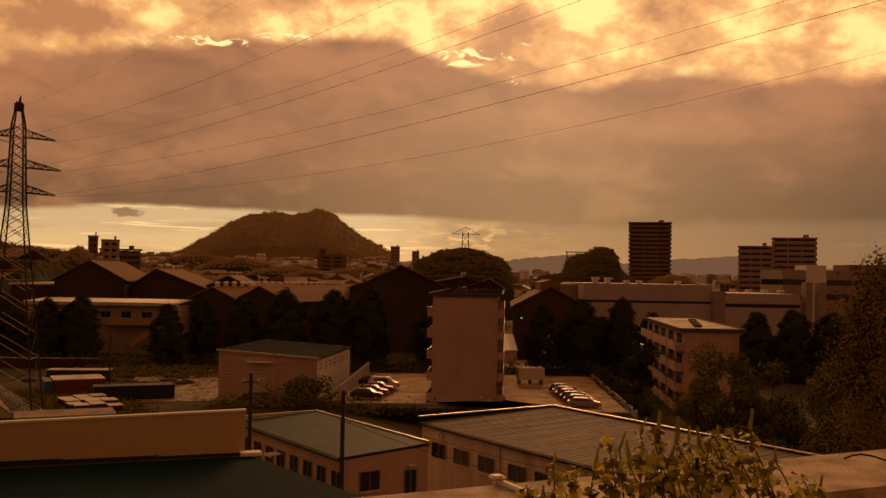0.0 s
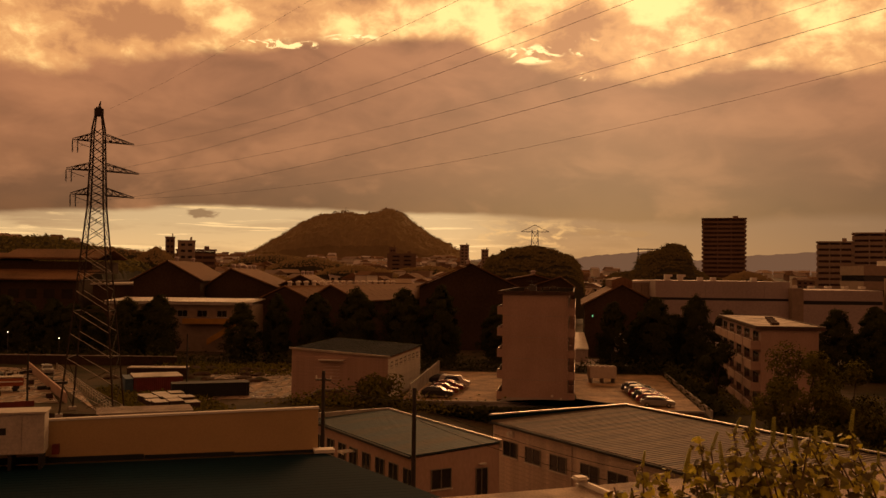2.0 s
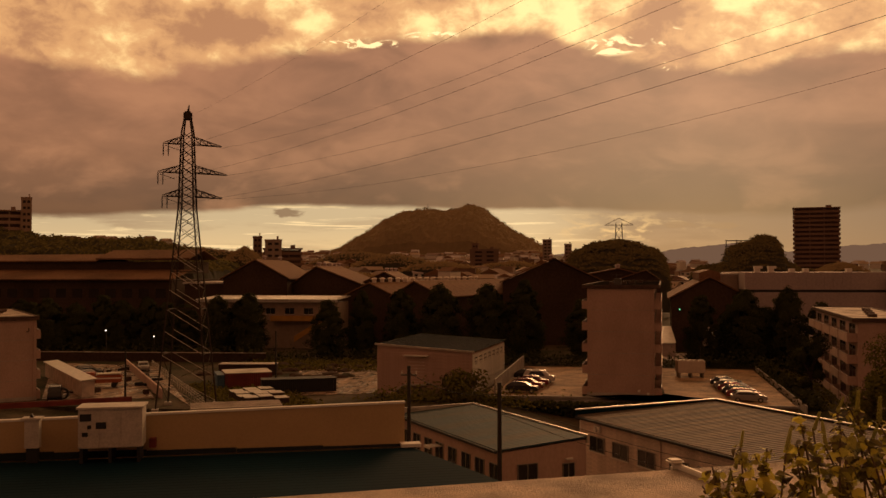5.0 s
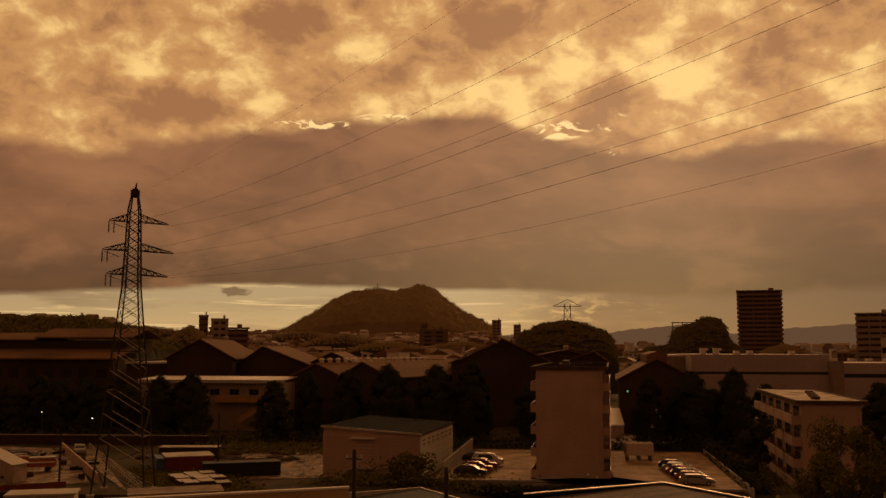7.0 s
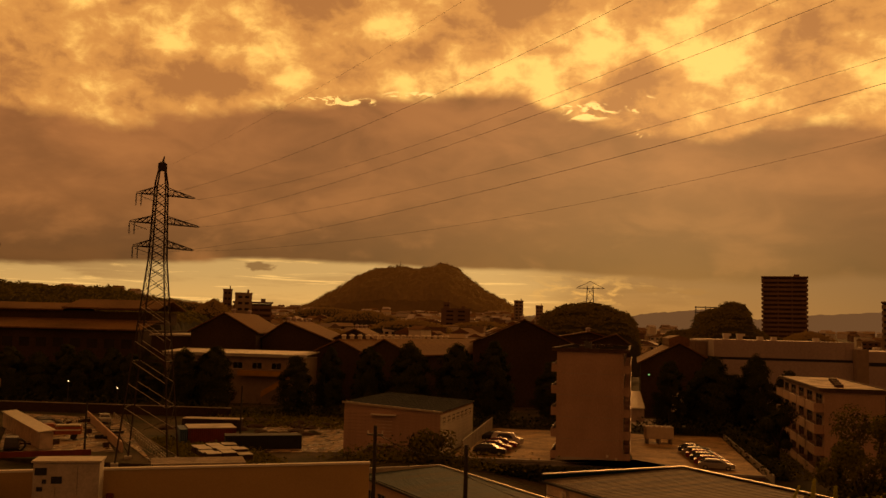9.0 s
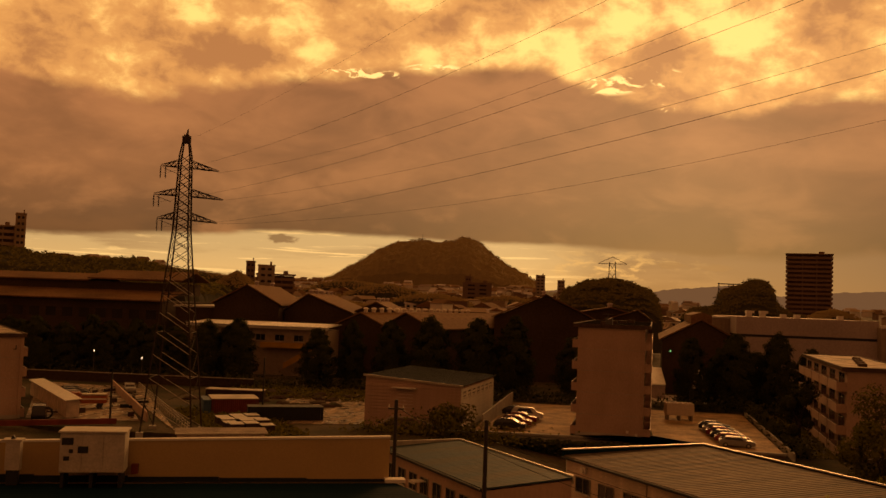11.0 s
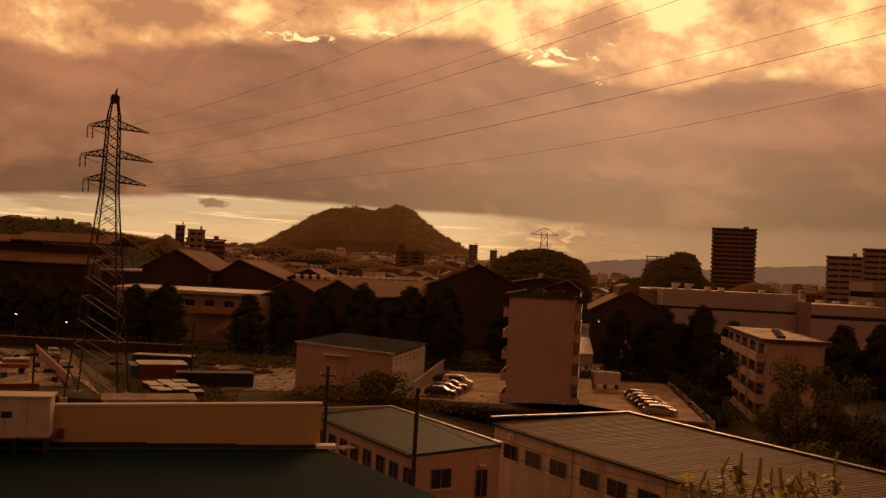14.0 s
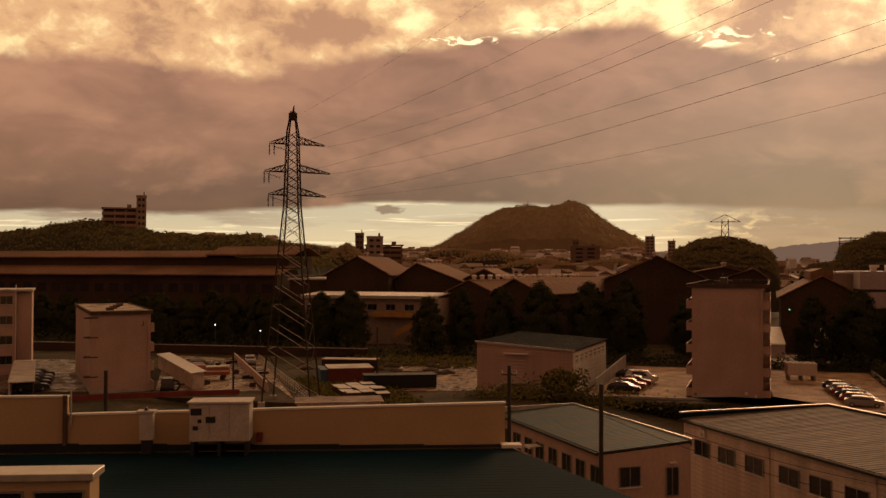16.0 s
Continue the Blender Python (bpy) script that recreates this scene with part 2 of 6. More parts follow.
M = {
    "ground": material("ground_earth", (0.085, 0.062, 0.036), 0.9, spec=0.08, var=0.5, scale=0.14, fine=2, stain=(0.028, 0.03, 0.013)),
    "asphalt": material("tan_lot_paving", (0.52, 0.345, 0.20), 0.78, spec=0.16, var=0.5, scale=0.30, fine=3, stain=(0.20, 0.13, 0.08), bump=0.3),
    "yard": material("tracked_yard_concrete", (0.36, 0.245, 0.165), 0.8, spec=0.35, var=0.6, scale=0.55, fine=1.6, stain=(0.055, 0.038, 0.026), bump=0.3, stretch=(1.6, 0.35, 1)),
    "fascia": material("weathered_fascia", (0.12, 0.075, 0.055), 0.8, spec=0.15, var=0.4, scale=0.8, fine=8),
    "roof_deck": material("stained_roof_deck", (0.46, 0.37, 0.29), 0.75, spec=0.2, var=0.4, scale=0.45, fine=5, stain=(0.13, 0.095, 0.07)),
    "pylon_steel": material("weathered_pylon_steel", (0.055, 0.04, 0.03), 0.75, spec=0.15, var=0.3, scale=1.5, bump=0.05),
    "dark_pane": material("sooty_pane", (0.03, 0.022, 0.018), 0.5, spec=0.2, var=0.4, scale=0.3, bump=0),
    # leaves of the left rise, lightened in colour to include the haze before them
    "hazed_rise_leaf": leafy("hazed_rise_treetops", (0.075, 0.070, 0.028), (0.20, 0.175, 0.068)),
    "concrete": material("concrete", (0.42, 0.39, 0.35), 0.8, var=0.3, scale=0.6, fine=25),
    "render_pink": material("painted_render", (0.47, 0.325, 0.27), 0.85, var=0.15, scale=0.4, fine=6, bump=0.12, stretch=(1, 1, 0.5)),
    "render_cream": material("cream_render", (0.46, 0.32, 0.17), 0.75, var=0.10, scale=0.35, fine=18, bump=0.05),
    "white_paint": material("white_paint", (0.70, 0.66, 0.60), 0.6, var=0.15, scale=0.5, fine=20, bump=0.05),
    "siding": material("siding", (0.64, 0.52, 0.44), 0.7, var=0.36, scale=0.9, fine=15, bump=0.05),
    "slab": material("roof_slab", (0.55, 0.50, 0.44), 0.6, var=0.35, scale=0.4, fine=10),
    "teal": material("teal_metal_roof", (0.004, 0.022, 0.034), 0.85, spec=0.04, var=0.3, scale=0.3, fine=8, bump=0.03),
    "blue_roof": material("blue_metal_roof", (0.030, 0.060, 0.070), 0.65, spec=0.12, var=0.4, scale=0.35, fine=6, stain=(0.052, 0.060, 0.056), stretch=(0.4, 2.0, 1)),
    "grey_roof": material("weathered_metal_roof", (0.145, 0.095, 0.06), 0.65, var=0.6, scale=0.5, fine=5, spec=0.2, stain=(0.065, 0.048, 0.035), stretch=(0.25, 3.0, 1)),
    "rust_roof": material("factory_roof", (0.215, 0.12, 0.07), 0.85, spec=0.06, var=0.35, scale=0.08, fine=2, bump=0.05),
    "rust_wall": material("factory_wall", (0.075, 0.048, 0.033), 0.85, spec=0.1, var=0.3, scale=0.1, fine=2, bump=0.05),
    "grey_wall": material("grey_cladding", (0.45, 0.37, 0.36), 0.7, var=0.2, scale=0.06, fine=2, bump=0.03),
    "glass": material("dark_glass", (0.02, 0.02, 0.02), 0.08, var=0.2, bump=0, spec=0.6),
    "frame": material("aluminium_frame", (0.30, 0.28, 0.25), 0.45, metal=0.6, var=0.1, bump=0),
    "steel": material("galvanised_steel", (0.10, 0.09, 0.08), 0.5, metal=0.5, var=0.25, scale=2, bump=0.05),
    "bright_steel": material("pale_steel", (0.5, 0.45, 0.38), 0.4, metal=0.4, var=0.2, scale=2, bump=0.05),
    "wood_pole": material("dark_pole", (0.035, 0.03, 0.025), 0.8, var=0.3, scale=4, bump=0.2),
    "red": material("red_container", (0.20, 0.035, 0.025), 0.6, var=0.3, scale=1, bump=0.05),
    "blue": material("blue_container", (0.05, 0.10, 0.16), 0.6, var=0.3, scale=1, bump=0.05),
    "yellow": material("yellow_paint", (0.45, 0.24, 0.05), 0.6, var=0.2, scale=0.8, bump=0.05),
    "dark": material("dark_rubber", (0.02, 0.02, 0.02), 0.7, var=0.3, bump=0.1),
    "tile": material("brown_tile", (0.20, 0.12, 0.085), 0.7, var=0.2, scale=0.1, fine=2, bump=0.03),
    # wall behind the balcony bands, its colour darkened to paint the recess shade
    "recess_shade": material("shaded_recess_wall", (0.12, 0.075, 0.05), 0.8, spec=0.15, var=0.3, scale=0.2, fine=1, bump=0),
    "far_wall": material("far_render", (0.34, 0.255, 0.20), 0.85, var=0.2, scale=0.03, fine=1, bump=0),
    "wood": material("hill_wood", (0.060, 0.055, 0.030), 0.9, var=0.4, scale=0.03, fine=0.3, bump=0),
    "leaf_dark": leafy("conifer_leaf", (0.032, 0.037, 0.016), (0.060, 0.062, 0.028)),
    "leaf": leafy("broad_leaf", (0.062, 0.064, 0.016), (0.17, 0.148, 0.036)),
    "leaf_brown": leafy("russet_leaf", (0.10, 0.078, 0.027), (0.22, 0.155, 0.05)),
    "bark": material("bark", (0.07, 0.05, 0.04), 0.9, var=0.3, scale=5, bump=0.4),
    "cab_grey": material("cabinet_steel", (0.50, 0.45, 0.40), 0.5, var=0.2, scale=1.5, fine=12, bump=0.03),
    "shed_roof": material("dark_sheet_roof", (0.016, 0.020, 0.022), 0.8, spec=0.05, var=0.3, scale=0.4, fine=6, bump=0.03),
    "bitumen": material("black_bitumen_felt", (0.02, 0.016, 0.013), 1.0, spec=0.0, var=0.4, scale=0.6, fine=6, bump=0.1),
    "tarp": material("pale_wet_sheet", (0.62, 0.57, 0.50), 0.3, var=0.2, scale=1.2, fine=8, bump=0.05),
    "house_pale": material("house_pale_wall", (0.74, 0.66, 0.58), 0.8, var=0.15, scale=0.1, fine=2, bump=0),
    "house_tan": material("house_tan_wall", (0.36, 0.25, 0.175), 0.8, var=0.2, scale=0.1, fine=2, bump=0),
    # distant wood and treetops: haze of the air is mixed into these lightened colours
    "hazed_wood": material("hazed_hill_wood", (0.30, 0.222, 0.118), 0.9, var=0.15, scale=0.012, fine=0.12, bump=0),
    "hazed_leaf": leafy("hazed_treetops", (0.27, 0.20, 0.105), (0.31, 0.228, 0.12)),
    "wet": material("wet_patched_ground", (0.20, 0.155, 0.115), 0.6, var=0.5, scale=0.3, fine=2.5, stain=(0.06, 0.045, 0.035)),
    "mid_leaf": leafy("grove_treetops", (0.095, 0.08, 0.036), (0.17, 0.135, 0.062)),
    "aggregate": material("washed_aggregate", (0.70, 0.55, 0.43), 0.8, var=0.5, scale=6, fine=160, bump=0.9),
}

# standing water: smooth patches among rough ones
for _key, _smooth in (("wet", 0.12), ("yard", 0.2)):
    _m = M[_key].node_tree
    _n = _m.nodes.new("ShaderNodeTexNoise")
    _n.inputs["Scale"].default_value, _n.inputs["Detail"].default_value = 0.45, 4
    _c = _m.nodes.new("ShaderNodeTexCoord")
    _m.links.new(_c.outputs["Object"], _n.inputs["Vector"])
    _r = _m.nodes.new("ShaderNodeMapRange")
    _r.inputs[1].default_value, _r.inputs[2].default_value, _r.inputs[3].default_value, _r.inputs[4].default_value = 0.46, 0.60, 0.85, _smooth
    _m.links.new(_n.outputs["Fac"], _r.inputs[0])
    _m.links.new(_r.outputs[0], _m.nodes["Principled BSDF"].inputs["Roughness"])

# ---- helpers for meshes ----


def box(bm, x0, x1, y0, y1, z0, z1):
    v = [bm.verts.new((x, y, z)) for z in (z0, z1) for y in (y0, y1) for x in (x0, x1)]
    for f in ((0, 2, 3, 1), (4, 5, 7, 6), (0, 1, 5, 4), (1, 3, 7, 5), (3, 2, 6, 7), (2, 0, 4, 6)):
        bm.faces.new([v[k] for k in f])
    return bm


def prism(bm, pts, y0, y1, axis="y"):
    """A profile (x, z) swept along y, or (x, y) swept along z."""
    def at(p, t):
        return (p[0], t, p[1]) if axis == "y" else ((p[0], p[1], t) if axis == "z" else (t, p[0], p[1]))
    a, b = [bm.verts.new(at(p, y0)) for p in pts], [bm.verts.new(at(p, y1)) for p in pts]
    n = len(pts)
    bm.faces.new(a), bm.faces.new(b[::-1])
    for k in range(n):
        bm.faces.new((a[k], b[k], b[(k + 1) % n], a[(k + 1) % n]))
    return bm


def rod(bm, p, q, r, r2=None, n=6):
    p, q = Vector(p), Vector(q)
    d = (q - p).normalized()
    s = d.cross(Vector((0, 0, 1)) if abs(d.z) < 0.9 else Vector((1, 0, 0))).normalized()
    u = d.cross(s)
    rings = []
    for c, rr in ((p, r), (q, r if r2 is None else r2)):
        rings.append([bm.verts.new(c + rr * (math.cos(2 * math.pi * k / n) * s + math.sin(2 * math.pi * k / n) * u)) for k in range(n)])
    for k in range(n):
        bm.faces.new((rings[0][k], rings[0][(k + 1) % n], rings[1][(k + 1) % n], rings[1][k]))
    bm.faces.new(rings[0][::-1]), bm.faces.new(rings[1])
    return bm


def mesh_of(name, bm, mat):
    bmesh.ops.recalc_face_normals(bm, faces=bm.faces)
    me = bpy.data.meshes.new(name)
    bm.to_mesh(me)
    bm.free()
    me.materials.append(M[mat] if isinstance(mat, str) else mat)
    return me


def part(name, bm, mat, parent, label=""):
    ob = new(name, mesh_of(name, bm, mat))
    ob.parent = parent
    return tagged(ob, label)


def again(name, ob, parent, m):
    """Another object on the same mesh."""
    o = new(name, ob.data)
    o.parent, o.matrix_basis = parent, m
    return o


def thing(name, m, label, category, group="", kind=""):
    ob = new(name)
    ob.matrix_world = m
    ob.empty_display_size = 0.1
    return tagged(ob, label, category, group, kind)


def single(name, bm, mat, m, label, category, group="", kind=""):
    ob = new(name, mesh_of(name, bm, mat))
    ob.matrix_world = m
    return tagged(ob, label, category, group, kind)


B = bmesh.new
# ---- the ground: one sheet, with the terrace edge and the rise toward the town ----
rng = random.Random(7)


def ground_z(x, y):
    r, az = math.hypot(x, y), math.degrees(math.atan2(x, y)) if y > 0 else 90
    z = 0.0
    if r > 340:
        el = 0.95 - 0.75 / (1 + math.exp(-(az - 1) / 1.6))
        top = 16 + math.tan(radians(el)) * 1500
        z = top * min(1.0, (r - 340) / 1160)
    if y < 117.3 and -15.6 < x < 24.0:
        z = -2.6
    elif y < 100 and -66 < x < 70:
        z = -2.6
    return z


def build_ground():
    bm = B()
    xs = [-4800, -3000, -2000, -1400, -1000] + list(range(-800, -80, 40)) + [-66.4, -66, -40, -15.8, -15.6, 0, 12, 24.0, 24.2, 50, 70, 70.4] + list(range(100, 820, 40)) + [1000, 1400, 2000, 3000, 4800]
    ys = [-200, -60, 0, 60, 99.8, 100, 110, 117.2, 117.4, 140, 180, 240, 300] + list(range(340, 1500, 58)) + [1550, 2200, 3200, 4800]
    grid = [[bm.verts.new((x, y, ground_z(x, y))) for x in xs] for y in ys]
    for j in range(len(ys) - 1):
        for i in range(len(xs) - 1):
            bm.faces.new((grid[j][i], grid[j][i + 1], grid[j + 1][i + 1], grid[j + 1][i]))
    single("ground", bm, "ground", pose(0, 0, 0), "bare brown earth and rough grass", "ground", kind="structure")


build_ground()


def sheet(name, pts, z, mat, label, kind="structure", thick=0.05, category="pavement"):
    single(name, prism(B(), pts, z, z + thick, "z"), mat, pose(0, 0, 0), label, category, kind=kind)


sheet("pavement_lot_west", [(-14.6, 115.2), (-1.9, 115.8), (-1.0, 152), (-11.6, 152)], -2.7, "asphalt", "wet pale asphalt of the car park", thick=2.77)
sheet("pavement_lot_east", [(8.5, 120.2), (17.0, 111.4), (22.6, 111.0), (24.2, 152), (9.4, 152)], -2.7, "asphalt", "wet pale asphalt of the car park", thick=2.77)
sheet("pavement_yard", [(-67.5, 104.8), (-54.0, 107.5), (-76.5, 144), (-92, 146)], 0.02, "yard", "wet tracked concrete of a works yard")
sheet("road_lane", [(-51.5, 108.5), (-46.5, 101.5), (-71.5, 143), (-75.5, 143)], 0.03, "yard", "wet narrow lane beside the yard", category="road")
sheet("pavement_mud", [(-40, 112), (-28.5, 116), (-25, 146), (-37, 152), (-46, 140)], 0.015, "yard", "wet rutted mud beside the shed")
sheet("pavement_court", [(-112, 132), (-88, 96), (-75, 101), (-100, 136)], 0.02, "wet", "wet concrete beside the flats")
sheet("pavement_apron", [(-1.88, 115.9), (8.45, 117.9), (8.45, 120.1), (7.5, 118.2), (-1.4, 118.3)], -2.7, "concrete", "stained concrete apron before the flats", thick=2.75)
sheet("pavement_kerb_strip", [(-15.4, 114.6), (-1.8, 115.2), (8.4, 117.2), (8.4, 119.6), (16.8, 110.9), (22.6, 110.5), (22.6, 110.98), (17.0, 111.38), (8.5, 120.18), (8.2, 117.6), (-1.9, 115.78), (-15.4, 115.18)], 0.05, "concrete", "pale concrete kerb along the terrace edge", thick=0.25)

# retaining wall of the terrace
rw = thing("wall_retaining", pose(-15.5, 115.05, -2.6, 0, 0, 2.6), "stained concrete retaining wall under the car park", "wall", kind="structure")
for k in range(8):
    part("panel", box(B(), k * 3.0 + 0.01, k * 3.0 + 2.98, -0.25, 0.0, 0, 2.6), "concrete", rw)

# ---- windows and doors of buildings ----


def window(parent, m, w, h, bars=1, sill=True, mat="glass"):
    """A sliding window set in its wall; local x along the wall, -y outward."""
    win = new("window", mesh_of("pane", box(B(), 0.04, w - 0.04, -0.012, 0.01, 0.04, h - 0.04), mat))
    win.parent, win.matrix_basis = parent, m
    bm = B()
    box(bm, 0, w, -0.06, 0.02, 0, 0.045), box(bm, 0, w, -0.06, 0.02, h - 0.045, h)
    box(bm, 0, 0.045, -0.06, 0.02, 0.045, h - 0.045), box(bm, w - 0.045, w, -0.06, 0.02, 0.045, h - 0.045)
    for k in range(bars):
        x = w * (k + 1) / (bars + 1)
        box(bm, x - 0.025, x + 0.025, -0.045, 0.02, 0.045, h - 0.045)
    part("window_frame", bm, "frame", win)
    if sill:
        part("sill", box(B(), -0.05, w + 0.05, -0.12, 0.0, -0.05, -0.002), "white_paint", win)
    return win


# ---- blocks of flats ----


def balcony(parent, m, w, deep):
    """A balcony with its solid front, top rail and divider; local -y outward."""
    slab = new("balcony", mesh_of("balcony", box(B(), 0, w, -deep, 0, 0, 0.14), "render_pink"))
    slab.parent, slab.matrix_basis = parent, m
    bm = B()
    box(bm, 0.0, w, -deep, -deep + 0.09, 0.14, 1.02), box(bm, 0, 0.09, -deep + 0.09, 0, 0.14, 1.02), box(bm, w - 0.09, w, -deep + 0.09, 0, 0.14, 1.02)
    part("balustrade", bm, "render_pink", slab)
    rail = B()
    rod(rail, (0.05, -deep + 0.05, 1.1), (w - 0.05, -deep + 0.05, 1.1), 0.025)
    for k in range(int(w / 0.9) + 1):
        rod(rail, (0.05 + k * (w - 0.1) / max(1, int(w / 0.9)), -deep + 0.05, 1.0), (0.05 + k * (w - 0.1) / max(1, int(w / 0.9)), -deep + 0.05, 1.1), 0.015)
    part("handrail", rail, "bright_steel", slab)
    return slab


def flats(name, x, y, yaw, w, d, floors, fh, label, left=0.7, right=0.9, bays=5, roof_clutter=True, deck="roof_deck", over=(0.62, 0.72)):
    """A slab block seen end on: blank gable wall, balconies on both long sides, flat roof with a coping."""
    h = floors * fh
    t = thing(name, pose(x, y, 0, 0, 0, yaw), label, "apartment building", "blocks of flats")
    part("wall", box(B(), 0, w, 0, d, -1.0, h), "render_pink", t)
    part("plinth", box(B(), -0.04, w + 0.04, -0.05, d, -1.0, 0.45), "concrete", t)
    bm = B()
    box(bm, -over[0], w + over[1], -0.28, d + 0.3, h, h + 0.34)
    bmesh.ops.bevel(bm, geom=bm.edges[:], offset=0.03, segments=1, affect="EDGES")
    part("roof", bm, "fascia", t, "flat roof slab with a dark weathered rim")
    part("roof_deck", box(B(), 0.18 - over[0], w + over[1] - 0.18, -0.1, d + 0.12, h + 0.341, h + 0.38), deck, t, "stained roof deck")
    cop = B()
    for a in ((-over[0] - 0.04, w + over[1] + 0.04, -0.32, -0.12), (-over[0] - 0.04, w + over[1] + 0.04, d + 0.14, d + 0.34), (-over[0] - 0.04, 0.16 - over[0], -0.12, d + 0.14), (w + over[1] - 0.16, w + over[1] + 0.04, -0.12, d + 0.14)):
        box(cop, *a, h + 0.34, h + 0.47)
    part("coping", cop, "fascia", t)
    bay = d / bays
    for f in range(floors):
        for k in range(bays):
            for side in (0, 1):
                deep = (left, right)[side]
                if deep <= 0:
                    continue
                if side == 0:
                    m = pose(0, (k + 1) * bay - 0.25, f * fh + 0.12, 0, 0, -90)
                else:
                    m = pose(w, k * bay + 0.25, f * fh + 0.12, 0, 0, 90)
                balcony(t, m, bay - 0.5, deep)
                mw = m @ pose((bay - 0.5) * 0.18, -0.004, 0.16)
                window(t, mw, (bay - 0.5) * 0.64, 1.85, 1, False)
    # joints between the storeys on the gable wall
    for f in range(1, floors):
        part("joint", box(B(), 0.02, w - 0.02, -0.012, 0.0, f * fh - 0.02, f * fh + 0.02), "concrete", t)
    pipe = B()
    rod(pipe, (w - 0.35, -0.08, 0.2), (w - 0.35, -0.08, h - 0.1), 0.05)
    part("downpipe", pipe, "render_pink", t)
    if roof_clutter:
        for k in range(4):
            hx, hy = w * (0.3 + 0.12 * k), d * (0.12 + 0.17 * k)
            part("roof_hatch", box(B(), hx, hx + 0.9, hy, hy + 1.1, h + 0.38, h + 0.75), "fascia", t)
    return t


main = flats("apartment_building", -1.17, 118.35, -4, 8.25, 42, 5, 2.70, "five-storey flats, pinkish rendered blank end wall, stained", deck="bitumen")
mast = B()
rod(mast, (3.6, 1.2, 13.9), (3.6, 1.2, 15.4), 0.05), rod(mast, (2.9, 1.2, 15.2), (4.4, 1.2, 15.2), 0.03), rod(mast, (3.2, 1.2, 14.8), (4.1, 1.2, 14.8), 0.03)
box(mast, 3.3, 4.2, 0.7, 1.7, 13.94, 14.75)
part("antenna", mast, "steel", main, "dark roof antenna on its box")
for k, (bx, bz) in enumerate(((6.2, 0.62), (7.3, 0.3))):
    part("meter_box", box(B(), bx, bx + 0.3, -0.16, 0, bz, bz + 0.3), "white_paint", main)
flats("apartment_building", 29.4, 112.2, -5, 6.5, 33, 4, 2.46, "four-storey flats with solid balconies, pale render", 1.1, 0.0, 5)
left_block = flats("apartment_building", -73.4, 99.6, 41, 7.2, 26, 4, 2.46, "four-storey flats with blank pinkish end wall", 0.0, 0.5, 5, over=(0.15, 0.25))
for f in range(4):
    part("canopy", box(B(), -0.75, 0.9, -0.03, 1.4, f * 2.46 + 2.0, f * 2.46 + 2.16), "fascia", left_block, "dark stained stair canopy")
hook = B()
rod(hook, (6.3, -0.1, 8.4), (6.3, -0.1, 8.9), 0.05), rod(hook, (6.3, -0.1, 8.4), (6.0, -0.1, 8.4), 0.05)
part("vent_pipe", hook, "dark", left_block, "dark bent vent pipe")
# a further block at the edge of the yard
far_left = thing("apartment_building", pose(-124.0, 92.2, 0, 0, 0, 37.5), "four-storey flats with rendered wall and pipes", "apartment building", "blocks of flats")
part("wall", box(B(), 0, 35.0, 0.0, 9, -1, 12.2), "render_pink", far_left)
part("stair_tower", box(B(), 35.05, 37.0, 0.8, 8, -1, 12.0), "render_pink", far_left)
part("roof", box(B(), -0.3, 37.2, -0.3, 9.3, 12.22, 12.5), "slab", far_left)
for f in range(4):
    for k in range(9):
        window(far_left, pose(1.6 + 3.9 * k, -0.004, f * 2.9 + 1.6), 1.7, 1.25, 1)
pp = B()
rod(pp, (34.9, -0.1, 0), (34.9, -0.1, 13.2), 0.07)
part("downpipe", pp, "white_paint", far_left)

# ---- sheds and halls on the near grid ----


def siding_wall(parent, x0, x1, z0, z1, step, m, mat="siding", lap=0.034):
    """Lapped horizontal boards; local x along, -y outward."""
    n = max(1, int(round((z1 - z0) / step)))
    s = (z1 - z0) / n
    shared = None
    for k in range(n):
        if shared is None:
            bm = prism(B(), [(0.0, 0.0), (-0.006, 0.0), (-lap, 0.004), (-lap * 0.88, s * (0.9 if lap < 0.05 else 0.78)), (-0.006, s * (0.91 if lap < 0.05 else 0.8)), (0.0, s)], x0, x1, "x")
            shared = part("board", bm, mat, parent)
            shared.matrix_basis = m @ pose(0, 0, z0)
        else:
            again("board", shared, parent, m @ pose(0, 0, z0 + k * s))


def ribbed_roof(x0, x1, y0, y1, z_at, pitch, rib=0.05, along="x"):
    """A metal sheet with raised standing ribs that run along x (or y)."""
    bm = B()
    a0, a1 = (y0, y1) if along == "x" else (x0, x1)
    n = max(2, int((a1 - a0) / pitch))
    prof = []
    for k in range(n):
        a = a0 + (a1 - a0) * k / n
        p = (a1 - a0) / n
        prof += [(a, 0), (a + p * 0.72, 0), (a + p * 0.78, rib), (a + p * 0.94, rib)]
    prof.append((a1, 0))
    rows = []
    ends = (x0, x1) if along == "x" else (y0, y1)
    for e in ends:
        row = []
        for a, dz in prof:
            x, y = (e, a) if along == "x" else (a, e)
            row.append((bm.verts.new((x, y, z_at(x, y) + dz)), bm.verts.new((x, y, z_at(x, y) - 0.10))))
        rows.append(row)
    for k in range(len(prof) - 1):
        bm.faces.new((rows[0][k][0], rows[1][k][0], rows[1][k + 1][0], rows[0][k + 1][0]))
        bm.faces.new((rows[0][k][1], rows[0][k + 1][1], rows[1][k + 1][1], rows[1][k][1]))
        for r in rows:
            bm.faces.new((r[k][0], r[k + 1][0], r[k + 1][1], r[k][1]))
    for k in (0, -1):
        bm.faces.new((rows[0][k][0], rows[0][k][1], rows[1][k][1], rows[1][k][0]))
    return bm


G = 34.0
